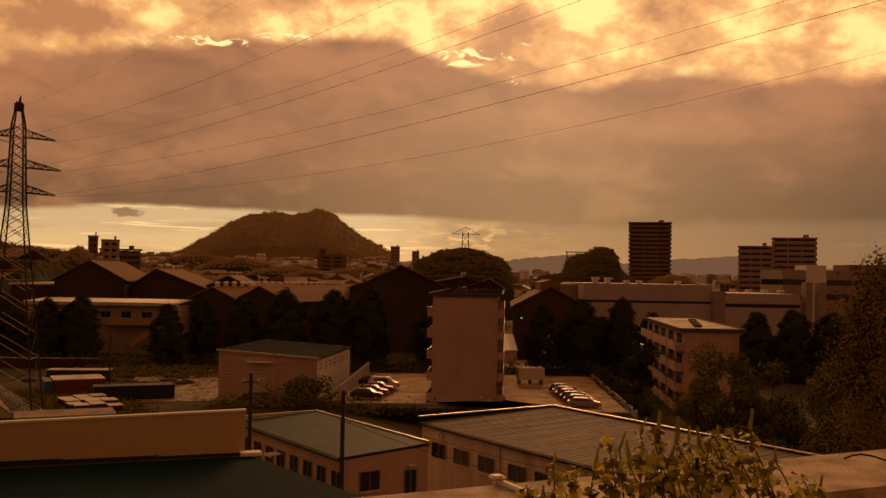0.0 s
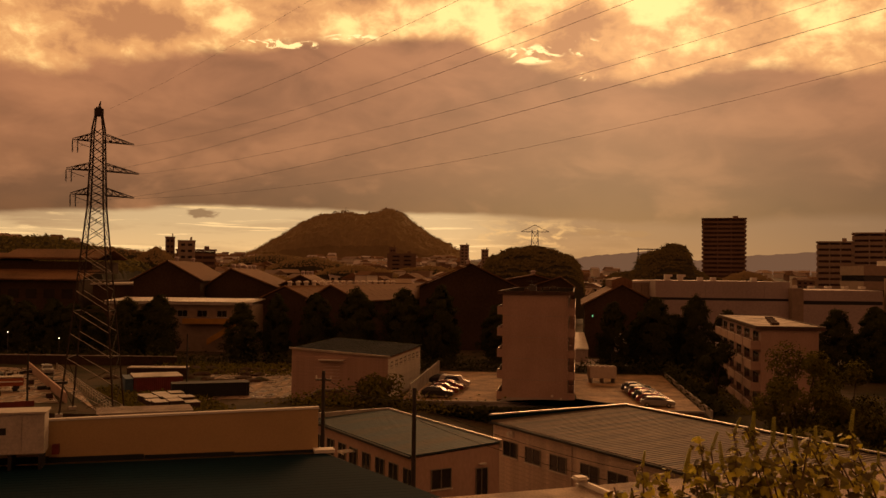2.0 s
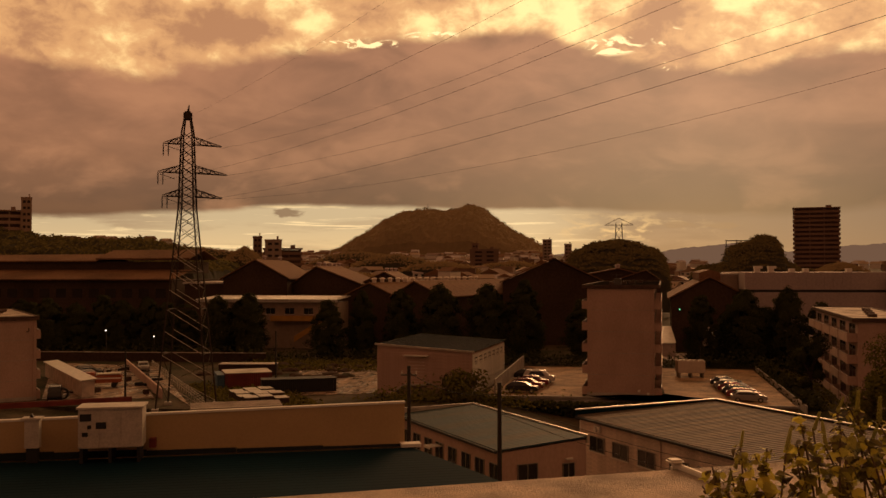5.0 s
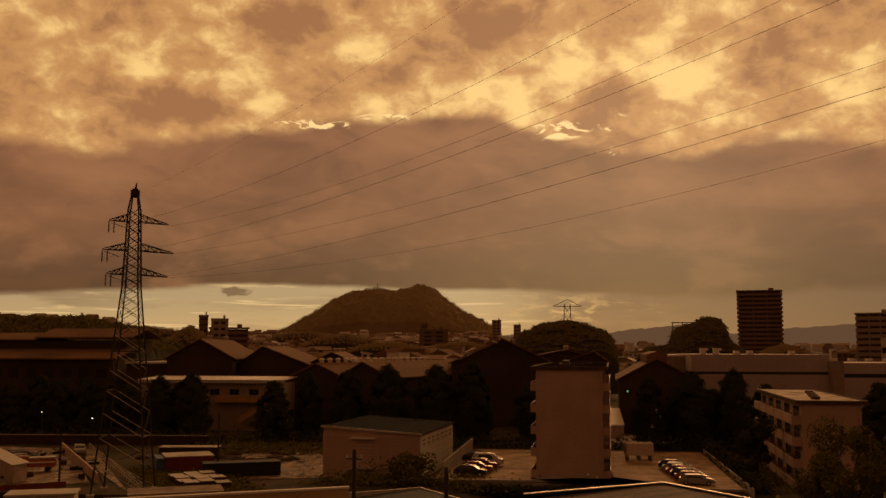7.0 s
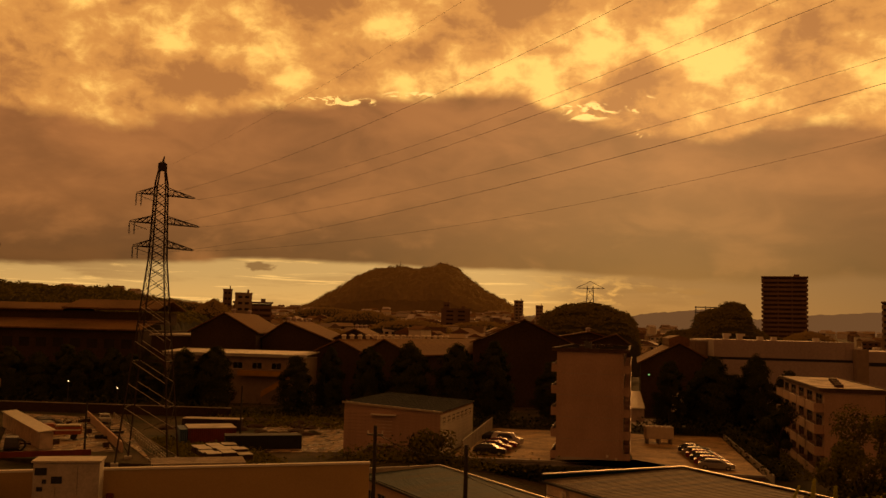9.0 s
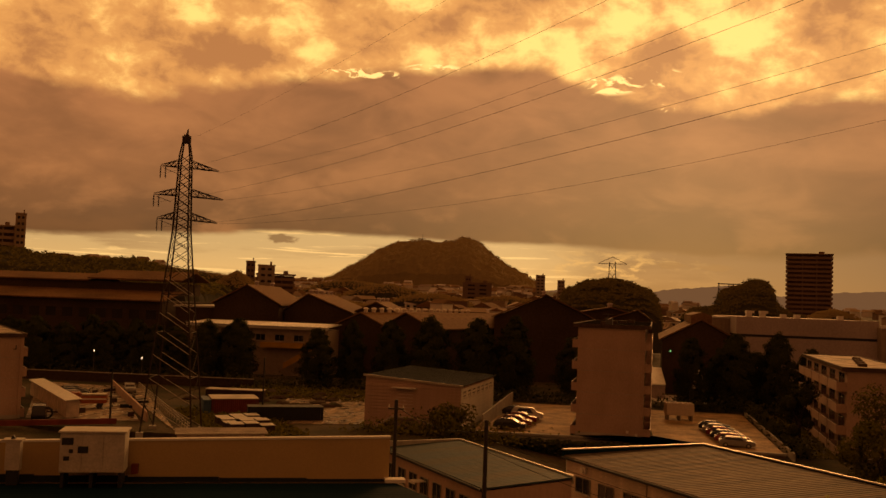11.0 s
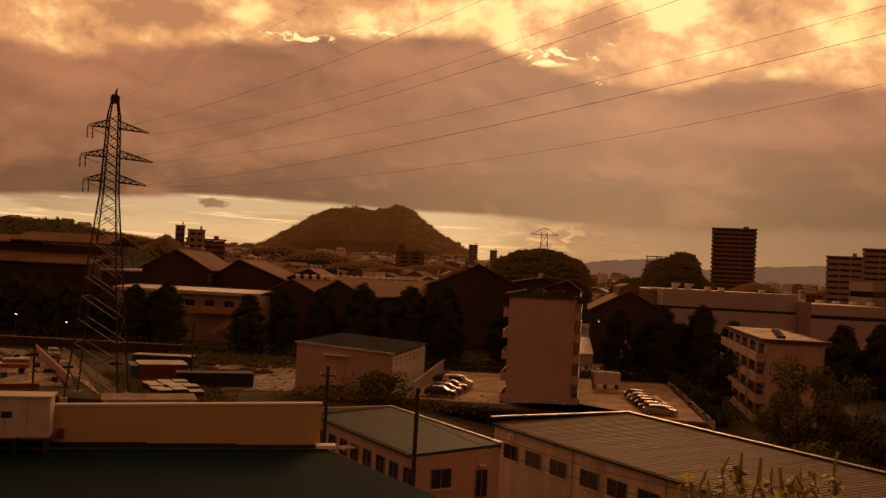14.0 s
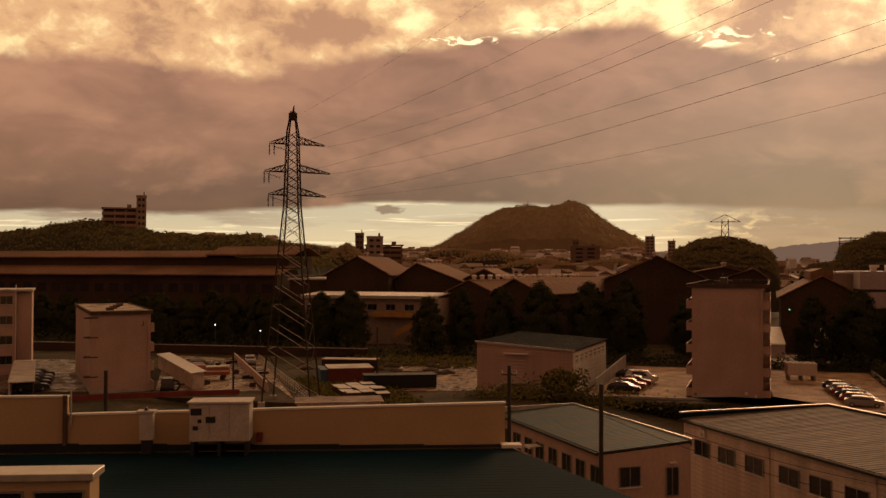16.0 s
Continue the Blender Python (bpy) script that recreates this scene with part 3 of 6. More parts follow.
# hall C: lapped boards, single-pitch ribbed roof behind a level pale coping; local x along the gable, -y toward the camera
hall = thing("workshop_hall", pose(-1.15, 65.5, -2.6, 0, 0, G), "pale boarded workshop with weathered ribbed metal roof", "workshop")
W_, D_, Z0, Z1 = 12.0, 27.0, 8.36, 8.62


def hall_roof(x, y):
    return Z0 + (Z1 - Z0) * x / W_


body = prism(B(), [(0.04, 0.0), (W_ - 0.04, 0.0), (W_ - 0.04, Z1 - 0.25), (0.04, Z0 - 0.25)], -D_ + 0.05, -0.05)
part("wall", body, "siding", hall)
part("roof", ribbed_roof(-0.25, W_, -D_ - 0.2, 0.05, hall_roof, 0.40, 0.035), "grey_roof", hall, "weathered brown-grey ribbed metal roof")
ups = B()
box(ups, -0.3, W_ + 0.12, 0.05, 0.2, Z0 - 0.12, 8.72)
box(ups, W_, W_ + 0.15, -D_ - 0.2, 0.05, Z0 - 0.12, 8.72)
part("upstand", ups, "teal", hall, "dark roof upstand")
trim = B()
box(trim, -0.34, W_ + 0.18, 0.03, 0.23, 8.722, 8.80)
box(trim, W_ - 0.02, W_ + 0.18, -D_ - 0.2, 0.028, 8.722, 8.80)
part("verge", trim, "bright_steel", hall, "pale metal coping")
gut = prism(B(), [(-0.42, Z0 - 0.2), (-0.27, Z0 - 0.2), (-0.27, Z0 - 0.05), (-0.42, Z0 - 0.05)], -D_ - 0.2, 0.1)
part("gutter", gut, "dark", hall)
siding_wall(hall, 0.0, D_, 2.2, Z0 - 0.22, 0.30, pose(0.0, 0.0, 0, 0, 0, -90))
part("corner_post", box(B(), -0.06, 0.02, -0.02, 0.05, 0, Z0 - 0.2), "white_paint", hall)
for k, s in enumerate((1.2, 3.85, 6.6, 9.75, 12.3, 15.0, 17.7, 20.6, 23.4)):
    window(hall, pose(-0.04, -s, 6.15, 0, 0, -90), 1.75, 1.05, 1)
for s in (8.9, 17.2):
    pipe = B()
    rod(pipe, (-0.1, -s, 1.0), (-0.1, -s, Z0 - 0.2), 0.05)
    part("downpipe", pipe, "siding", hall)
vent = B()
rod(vent, (-0.04, -2.2, 7.75), (-0.36, -2.2, 7.7), 0.17, 0.17, 14)
box(vent, -0.2, -0.03, -2.5, -1.9, 7.52, 7.94)
part("vent_hood", vent, "white_paint", hall, "round white extractor hood")

# hall B: plain cream wall, blue-green metal roof
hb = thing("workshop_hall", pose(-13.55, 63.6, -2.6, 0, 0, G + 1.0), "cream rendered workshop with faded blue-green metal roof", "workshop")
WB, DB, ZB0, ZB1 = 5.75, 14.2, 8.45, 8.75
part("wall", prism(B(), [(0, 0), (WB, 0), (WB, ZB1 - 0.2), (0, ZB0 - 0.2)], -DB, 0), "render_pink", hb)
part("roof", ribbed_roof(-0.25, WB, -DB - 0.1, 0.12, lambda x, y: ZB0 + (ZB1 - ZB0) * x / WB, 0.36, 0.014), "blue_roof", hb, "faded blue-green ribbed metal roof")
tr = B()
box(tr, -0.3, WB + 0.12, 0.12, 0.25, ZB0 - 0.1, 8.84)
box(tr, WB, WB + 0.12, -DB - 0.1, 0.12, ZB0 - 0.1, 8.84)
part("verge", tr, "bright_steel", hb, "pale metal verge trim")
part("gutter", box(B(), -0.4, -0.26, -DB - 0.1, 0.15, ZB0 - 0.2, ZB0 - 0.06), "dark", hb)
for k, s in enumerate((0.4, 2.2, 4.05, 5.75, 7.6, 9.45, 11.2, 13.0)):
    window(hb, pose(-0.004, -s, 6.45, 0, 0, -90), 1.15, 1.1, 1)
for s in (5.7, 6.2):
    ac = B()
    z = 7.3 if s < 6 else 6.3
    box(ac, -0.85, 0.0, -s - 0.9, -s, z, z + 0.05), box(ac, -0.85, -0.8, -s - 0.9, -s, z - 0.1, z)
    part("awning", ac, "white_paint", hb, "small pale window awning")
window(hb, pose(1.1, -DB - 0.004, 6.35), 1.35, 1.15, 1)
window(hb, pose(4.1, -DB - 0.004, 5.65), 0.85, 1.65, 1, False)
part("lamp", box(B(), 4.3, 4.75, -DB - 0.2, -DB, 7.5, 7.58), "white_paint", hb)

# the pinkish shed on the terrace
shed = thing("storage_shed", pose(-27.75, 115.9, 0, 0, 0, -6), "pinkish boarded shed with low dark roof", "shed")
part("wall", prism(B(), [(0, -1), (12.5, -1), (12.5, 5.55), (0, 6.25)], 0, 19.5), "render_pink", shed)
siding_wall(shed, 0.0, 12.5, 0.2, 5.5, 0.42, pose(0, -0.01, 0), "render_pink", 0.09)
siding_wall(shed, 0.0, 19.5, 0.2, 5.3, 0.45, pose(12.51, 0, 0, 0, 0, 90), "white_paint", 0.09)
part("roof", ribbed_roof(-0.2, 12.8, -0.25, 19.8, lambda x, y: 6.42 - 0.056 * x, 0.6, 0.03, "x"), "shed_roof", shed, "dark low-pitched metal roof")
ve = B()
prism(ve, [(-0.25, 6.30), (12.85, 5.56), (12.85, 5.76), (-0.25, 6.56)], -0.36, -0.25)
part("verge", ve, "bright_steel", shed)
sd = part("door", box(B(), 4.2, 6.3, -0.08, 0.0, 1.6, 4.6), "siding", shed, "pale double door")
part("canopy", box(B(), 3.7, 6.9, -0.9, 0.0, 5.0, 5.12), "white_paint", shed)
part("landing", box(B(), 3.9, 6.7, -1.1, 0.0, 1.35, 1.5), "concrete", shed)
for k in range(8):
    part("step", box(B(), 3.9 - 0.28 * (k + 1), 3.9 - 0.28 * k - 0.004, -1.1, -0.1, 1.35 - 0.18 * (k + 1), 1.42 - 0.18 * k), "concrete", shed)
for k in range(7):
    window(shed, pose(12.56, 1.2 + 2.6 * k, 4.0, 0, 0, 90), 1.1, 0.9, 0, False)

# ---- the building just below: dark teal roof and its cream parapet wall ----
WA = 20.0
AT = pose(-7.75, 36.85, 0, 0, 0, WA)
hall_a = thing("depot_building", AT, "depot with dark teal metal roof and cream parapet", "depot")
RZ = 8.85
bm = ribbed_roof(-46, 0, -34, -0.55, lambda x, y: RZ, 0.40, 0.006, "x")
for v in bm.verts:
    if v.co.x > -1:
        v.co.x = 0.25 + (-0.55 - v.co.y) * 0.318
part("roof", bm, "teal", hall_a, "dark teal ribbed metal roof")
part("wall", box(B(), -46, -0.02, -33.5, -0.6, -2.6, RZ - 0.2), "render_cream", hall_a)
part("parapet", prism(B(), [(-17.05, 8.2), (0.0, 8.2), (0.0, 10.56), (-17.05, 10.25)], -0.2, 0.0), "render_cream", hall_a, "cream painted parapet wall")
part("coping", prism(B(), [(-17.05, 10.252), (0.03, 10.562), (0.03, 10.64), (-17.05, 10.33)], -0.24, 0.04), "white_paint", hall_a)
part("parapet", box(B(), -40, -17.07, -0.2, 0.0, 8.2, 10.95), "render_cream", hall_a, "cream painted parapet wall")
part("coping", box(B(), -40, -17.05, -0.24, 0.04, 10.952, 11.03), "white_paint", hall_a)
part("step_post", box(B(), -17.2, -17.05, -0.36, -0.245, RZ + 0.04, 11.05), "fascia", hall_a, "slim dark drainpipe at the step")
hoop_pipe = B()
rod(hoop_pipe, (-16.9, -0.32, 9.9), (-16.9, -0.32, 11.25), 0.035), rod(hoop_pipe, (-16.9, -0.32, 9.9), (-17.1, -0.3, 9.8), 0.035)
part("vent_pipe", hoop_pipe, "concrete", hall_a)
for k in range(12):
    x0, x1 = -40 + 40.1 * k / 12, -40 + 40.1 * (k + 1) / 12 - 0.012
    part("flashing", prism(B(), [(-0.5, RZ + 0.04), (-0.245, RZ + 0.04), (-0.245, RZ + 0.07 - 0.0135 * x0), (-0.32, RZ + 0.07 - 0.0135 * x0)], x0, x1, "x"), "shed_roof", hall_a, "dull flashing strip along the parapet foot")
part("end_cap", box(B(), -0.2, 0.6, -0.75, -0.2, RZ + 0.04, RZ + 0.17), "white_paint", hall_a)
# penthouse on the teal roof, cream with a pale eave
ph = thing("roof_hut", pose(-15.75, 22.05, RZ + 0.04, 0, 0, WA), "cream roof hut with pale metal eave", "roof hut")
part("wall", box(B(), -7.0, -0.12, -0.95, -0.1, 0, 1.55), "render_cream", ph)
ev = box(B(), -7.2, 0.0, -1.1, 0.0, 1.56, 1.76)
bmesh.ops.bevel(ev, geom=ev.edges[:], offset=0.02, segments=1, affect="EDGES")
part("eave", ev, "bright_steel", ph, "pale metal eave")
for k in range(4):
    window(ph, pose(-1.55 - 1.55 * k, -0.955, 0.35), 1.3, 0.95, 0, False)

# switch boxes in front of the parapet
sw = thing("electrical_cabinet", AT @ pose(-9.95, -1.5, RZ + 0.018), "grey metal electrical cabinet with dark louvres", "cabinet")
bd = box(B(), -2.25, 0, 0, 1.1, 0.55, 1.99)
bmesh.ops.bevel(bd, geom=bd.edges[:], offset=0.015, segments=1, affect="EDGES")
part("body", bd, "cab_grey", sw, "weathered pale grey steel body")
part("lid", box(B(), -2.31, 0.06, -0.08, 1.18, 1.995, 2.06), "cab_grey", sw)
for k in range(3):
    part("door", box(B(), -2.21 + 0.74 * k, -1.49 + 0.74 * k, -0.03, -0.002, 0.59, 1.95), "cab_grey", sw)
for x, z, w, h in ((-2.18, 1.56, 0.40, 0.26), (-1.62, 1.27, 0.36, 0.24), (-2.1, 1.0, 0.2, 0.15), (-1.92, 1.27, 0.14, 0.14)):
    part("louvre", box(B(), x, x + w, -0.05, -0.031, z, z + h), "dark", sw)
for x in (-2.2, -1.2, -0.2):
    part("foot", box(B(), x, x + 0.12, 0.05, 1.05, 0, 0.548), "dark", sw)
sw2 = thing("electrical_cabinet", AT @ pose(-13.65, -1.0, RZ + 0.018), "small grey metal meter cabinet", "cabinet")
part("body", box(B(), -0.5, 0, 0, 0.4, 0.55, 1.58), "cab_grey", sw2)
part("lid", box(B(), -0.62, 0.07, -0.06, 0.46, 1.584, 1.66), "cab_grey", sw2)
part("vent_cap", prism(B(), [(-0.36, 1.662), (-0.2, 1.662), (-0.28, 1.8)], 0.1, 0.25), "dark", sw2)
part("foot", box(B(), -0.45, -0.05, 0.05, 0.35, 0, 0.548), "dark", sw2)
ex = thing("fire_extinguisher_box", AT @ pose(-9.72, -0.31, 9.2), "small faded red box on the wall by the cabinet", "box")
part("body", box(B(), -0.1, 0.14, -0.2, 0.1, 0, 0.35), "red", ex)

# ---- lattice pylon ----


def tapered(z):
    """Half width of the pylon at a height."""
    for (z0, w0), (z1, w1) in zip(((0, 2.85), (22.6, 0.86), (31.0, 0.60)), ((22.6, 0.86), (31.0, 0.60), (33.6, 0.2))):
        if z <= z1:
            return w0 + (w1 - w0) * (z - z0) / (z1 - z0)
    return 0.2


def pylon():
    t = thing("transmission_pylon", pose(-46.66, 100.72, 0, 0, 0, 26), "dark steel lattice power pylon with three cross-arms", "pylon")
    ct, st_ = math.cos(radians(-14)), math.sin(radians(-14))
    corner = [(ct * a - st_ * c, st_ * a + ct * c) for a, c in ((-1, -1), (1, -1), (1, 1), (-1, 1))]
    for cx, cy in corner:
        leg = B()
        zs = (0, 22.6, 31.0, 33.6)
        for a, b in zip(zs, zs[1:]):
            rod(leg, (cx * tapered(a), cy * tapered(a), a), (cx * tapered(b), cy * tapered(b), b), 0.10, 0.08, 4)
        part("leg", leg, "pylon_steel", t)
        part("footing", box(B(), cx * 2.85 - 0.4, cx * 2.85 + 0.4, cy * 2.85 - 0.4, cy * 2.85 + 0.4, -0.4, 0.35), "concrete", t)
    levels = [0.4, 3.4, 6.2, 8.8, 11.2, 13.4, 15.4, 17.2, 18.9, 20.4, 21.6, 22.7, 23.6, 24.4, 25.3, 26.3, 27.3, 28.3, 29.3, 30.3, 31.2]
    for s in range(4):
        (ax, ay), (bx, by) = corner[s], corner[(s + 1) % 4]
        for z0, z1 in zip(levels, levels[1:]):
            w0, w1 = tapered(z0), tapered(z1)
            r = 0.04 if z0 < 15 else 0.036
            # lower diagonals that catch light: the lit look is painted with paler steel
            pale = s in (0, 2) and z0 < 18
            p, q = ((bx, by), (ax, ay)) if s == 0 else ((ax, ay), (bx, by))
            part("brace", rod(B(), (p[0] * w0, p[1] * w0, z0), (q[0] * w1, q[1] * w1, z1), r, r, 4), "bright_steel" if pale else "pylon_steel", t)
            if z0 > 14:
                part("brace", rod(B(), (q[0] * w0, q[1] * w0, z0), (p[0] * w1, p[1] * w1, z1), r, r, 4), "pylon_steel", t)
            elif s in (0, 2):
                zm, wm = (z0 + z1) / 2, tapered((z0 + z1) / 2)
                part("brace", rod(B(), (p[0] * wm, p[1] * wm, zm), ((ax + bx) / 2 * w0, (ay + by) / 2 * w0, z0 + 0.5), r * 0.7, r * 0.7, 4), "pylon_steel", t)
        for z in (6.2, 11.2, 15.4):
            w = tapered(z)
            part("tie", rod(B(), (ax * w, ay * w, z), (bx * w, by * w, z), 0.045, 0.045, 4), "pylon_steel", t)
    cap = B()
    box(cap, -0.5, 0.5, -0.35, 0.35, 32.6, 33.4)
    rod(cap, (0, 0, 33.4), (0.15, 0, 34.3), 0.2, 0.06)
    part("cap", cap, "pylon_steel", t)
    for z, l in ((29.85, 3.7), (26.6, 4.4), (23.9, 3.83)):
        for sgn in (-1, 1):
            arm = B()
            reach = l * (0.90 if sgn > 0 else 0.84) + 0.4 * sgn
            tip = Vector((sgn * reach, 0, z - (0.2 if sgn > 0 else 0.0)))
            w = tapered(z)
            for cy in (-1, 1):
                rod(arm, (sgn * w, cy * w, z), tip, 0.055, 0.045, 4)
                rod(arm, (sgn * w, cy * w, z + 0.8), tip + Vector((0, 0, 0.12)), 0.05, 0.035, 4)
                for k in range(1, 4):
                    f = k / 4
                    lo = Vector((sgn * w, cy * w, z)).lerp(tip, f)
                    hi = Vector((sgn * w, cy * w, z + 0.8)).lerp(tip, f)
                    rod(arm, lo, hi, 0.035, 0.035, 4)
                    rod(arm, Vector((sgn * w, cy * w, z + 0.8)).lerp(tip, f - 0.25), lo, 0.03, 0.03, 4)
            arm_ob = part("crossarm", arm, "pylon_steel", t)
            if sgn < 0:
                for dx in (0.0, 0.55):
                    ins = B()
                    for k in range(9):
                        rod(ins, tip + Vector((dx, 0, -0.15 - 0.13 * k)), tip + Vector((dx, 0, -0.22 - 0.13 * k)), 0.11, 0.06, 6)
                    rod(ins, tip + Vector((dx, 0, 0)), tip + Vector((dx, 0, -1.4)), 0.035, 0.035, 4)
                    part("insulator", ins, "dark", arm_ob)
                rod_bm = B()
                rod(rod_bm, tip + Vector((0.2, 0, -0.2)), tip + Vector((1.9, 0, -0.75)), 0.03, 0.03, 4)
                part("jumper", rod_bm, "dark", arm_ob)
            else:
                ins = B()
                for k in range(6):
                    q = tip + Vector((-0.9 + 0.18 * k, 0, 0.05 + 0.02 * (6 - k)))
                    rod(ins, q, q + Vector((0.09, 0, -0.02)), 0.1, 0.06, 6)
                part("insulator", ins, "dark", arm_ob)
    return t


pylon().scale = (1, 1, 1.022)


def cable(name, a, b, sag, r, label, group="overhead lines", n=40):
    cv = bpy.data.curves.new(name, "CURVE")
    cv.dimensions, cv.bevel_depth, cv.bevel_resolution = "3D", r, 1
    sp = cv.splines.new("POLY")
    sp.points.add(n)
    for k in range(n + 1):
        f = k / n
        p = Vector(a).lerp(Vector(b), f)
        sp.points[k].co = (p.x, p.y, p.z - 4 * sag * f * (1 - f), 1)
    cv.materials.append(M["dark"])
    return tagged(new(name, cv), label, "cable", group)


for tip, near, sag, thick in (((-43.36, 102.7, 24.2), (100.7, 9.2, 54.8), 8.75, 0.010),
                              ((-42.9, 102.9, 27.0), (80.5, -8.7, 45.8), 5.46, 0.010),
                              ((-49.1, 99.3, 23.4), (67.0, -24.3, 35.6), 4.46, 0.010),
                              ((-49.4, 99.0, 26.2), (70.8, -18.5, 46.1), 5.97, 0.010),
                              ((-43.48, 102.7, 30.2), (83.5, -6.0, 64.4), 9.55, 0.010),
                              ((-48.9, 99.3, 29.6), (73.8, -14.7, 59.1), 7.99, 0.010),
                              ((-45.4, 100.75, 34.2), (71.5, -19.1, 61.9), 5.31, 0.006)):
    cable("power_line", tip, near, sag, thick, "thin dark power line sagging from the pylon", n=80)


# ---- timber and concrete poles ----


def pole(x, y, z0, z1, r, label, arms=()):
    t = thing("utility_pole", pose(x, y, z0), label, "utility pole")
    part("shaft", rod(B(), (0, 0, -0.5), (0, 0, z1 - z0), r * 1.15, r * 0.85, 10), "wood_pole", t)
    for z, l in arms:
        part("crossarm", box(B(), -l, l, -0.05, 0.05, z, z + 0.1), "steel", t)
        for s in (-0.9, 0.0, 0.9):
            part("insulator", rod(B(), (s * l, 0, z + 0.1), (s * l, 0, z + 0.28), 0.05, 0.03, 8), "white_paint", t)
    return t


pole(-10.4, 50.9, -2.6, 10.55, 0.115, "dark weathered utility pole behind the parapet", ((12.6, 0.45),))
pole(-4.95, 47.3, -2.6, 10.15, 0.125, "dark utility pole beside the workshop")
pole(-41.6, 116.6, 0, 7.9, 0.11, "dark slender pole in the yard")
pole(-43.0, 60.2, -2.6, 8.2, 0.16, "short dark pole behind the parapet")
pole(-56.3, 104.5, 0, 6.2, 0.12, "dark leaning yard pole")
cable("service_cable", (-10.4, 50.9, 10.2), (-4.95, 47.3, 9.6), 0.5, 0.02, "thin dark service cable between poles")
cable("service_cable", (-4.95, 47.3, 9.3), (10.0, 50.0, 5.2), 0.5, 0.015, "thin dark service cable to the workshop")
cable("service_cable", (-4.95, 47.3, 8.6), (10.0, 50.0, 4.4), 0.5, 0.015, "thin dark service cable to the workshop")

# ---- trees ----


def leaf_cloud(bm, rnd, points, size, outward=None, spread=0.6):
    """Small tilted leaf clumps, each a bent quad of its own; outward(p) turns them to the crown's surface. Gives a normal for every corner."""
    normals = []
    for p in points:
        s = size * rnd.uniform(0.6, 1.35)
        loose = Vector((rnd.gauss(0, 1), rnd.gauss(0, 1), rnd.gauss(0, 0.8)))
        out = outward(p).normalized() if outward else Vector((0, -0.4, 0.9))
        face = (out + loose * spread).normalized()
        d = face.cross(Vector((rnd.gauss(0, 1), rnd.gauss(0, 1), rnd.gauss(0, 1)))).normalized()
        e = face.cross(d)
        f = face * -0.2 * s
        q = [p - d * s, p + e * s * -0.6 + f, p + d * s, p + e * s * 0.6 + f]
        bm.faces.new([bm.verts.new(c) for c in q])
        normals += [(out + loose * 0.46 * spread).normalized()] * 4
    return normals


def leaf_part(name, bm, normals, mat, parent, label=""):
    """A mesh of leaves that is shaded as one soft crown."""
    me = bpy.data.meshes.new(name)
    bm.to_mesh(me)
    bm.free()
    me.materials.append(M[mat])
    me.normals_split_custom_set_from_vertices(normals)
    ob = new(name, me)
    ob.parent = parent
    return tagged(ob, label)


def conifer_points(rnd, h, r, n):
    """A tall rounded column of overlapping sprays, uneven and with gaps."""
    sprays = []
    for k in range(95):
        f = (k + rnd.random()) / 95
        prof = max(0.0, 1 - f ** 2.6) ** 0.6 * min(1.0, 0.62 + f * 1.6)
        a = k * 2.4 + rnd.uniform(-0.5, 0.5)
        q = r * prof * rnd.uniform(0.5, 0.96)
        sprays.append((Vector((q * math.cos(a), q * math.sin(a), h * (0.04 + 0.92 * f) + rnd.uniform(-0.3, 0.3))), r * rnd.uniform(0.24, 0.42) * (1.0 - 0.5 * f)))
    out = []
    while len(out) < n:
        c, q = rnd.choice(sprays)
        d = Vector((rnd.gauss(0, 1), rnd.gauss(0, 1), rnd.gauss(0, 1))).normalized() * q * (0.35 + 0.75 * rnd.random())
        out.append(c + Vector((d.x * 1.15, d.y * 1.15, d.z * 0.85)))
    return out


def plume_points(rnd, h, r, n):
    """Tall airy crown: many rising plumes round a thin leader, with open sky between."""
    plumes = []
    for k in range(70):
        f = 0.10 + 0.88 * (k + rnd.random()) / 70
        a = k * 2.4 + rnd.uniform(-0.6, 0.6)
        reach = r * (1 - f) ** 0.55 * rnd.uniform(0.45, 1.05)
        root = Vector((0, 0, h * f * 0.9))
        plumes.append((root, root + Vector((reach * math.cos(a), reach * math.sin(a), 0.10 * h * rnd.uniform(0.5, 1.3)))))
    out = []
    while len(out) < n:
        a, b = rnd.choice(plumes)
        t = 0.25 + 0.8 * rnd.random()
        w = 0.10 * r * (1.3 - abs(t - 0.6))
        p = a.lerp(b, t) + Vector((rnd.gauss(0, w), rnd.gauss(0, w), rnd.gauss(0, w * 1.3) - 0.25 * abs(rnd.gauss(0, w))))
        out.append(p)
    return out, plumes


def broad_points(rnd, h, r, n, base=0.3):
    lobes = []
    for _ in range(16):
        a, f = rnd.uniform(0, 6.28), rnd.uniform(base, 0.92)
        q = r * rnd.uniform(0.25, 0.75) * math.sin(min(1, 1.15 - abs(f - 0.6)) * 1.57)
        lobes.append((Vector((q * math.cos(a), q * math.sin(a), h * f)), r * rnd.uniform(0.26, 0.46)))
    out = []
    while len(out) < n:
        c, s = rnd.choice(lobes)
        d = Vector((rnd.gauss(0, 1), rnd.gauss(0, 1), rnd.gauss(0, 0.8))).normalized()
        out.append(c + d * s * (0.55 + 0.5 * rnd.random()))
    return out, lobes


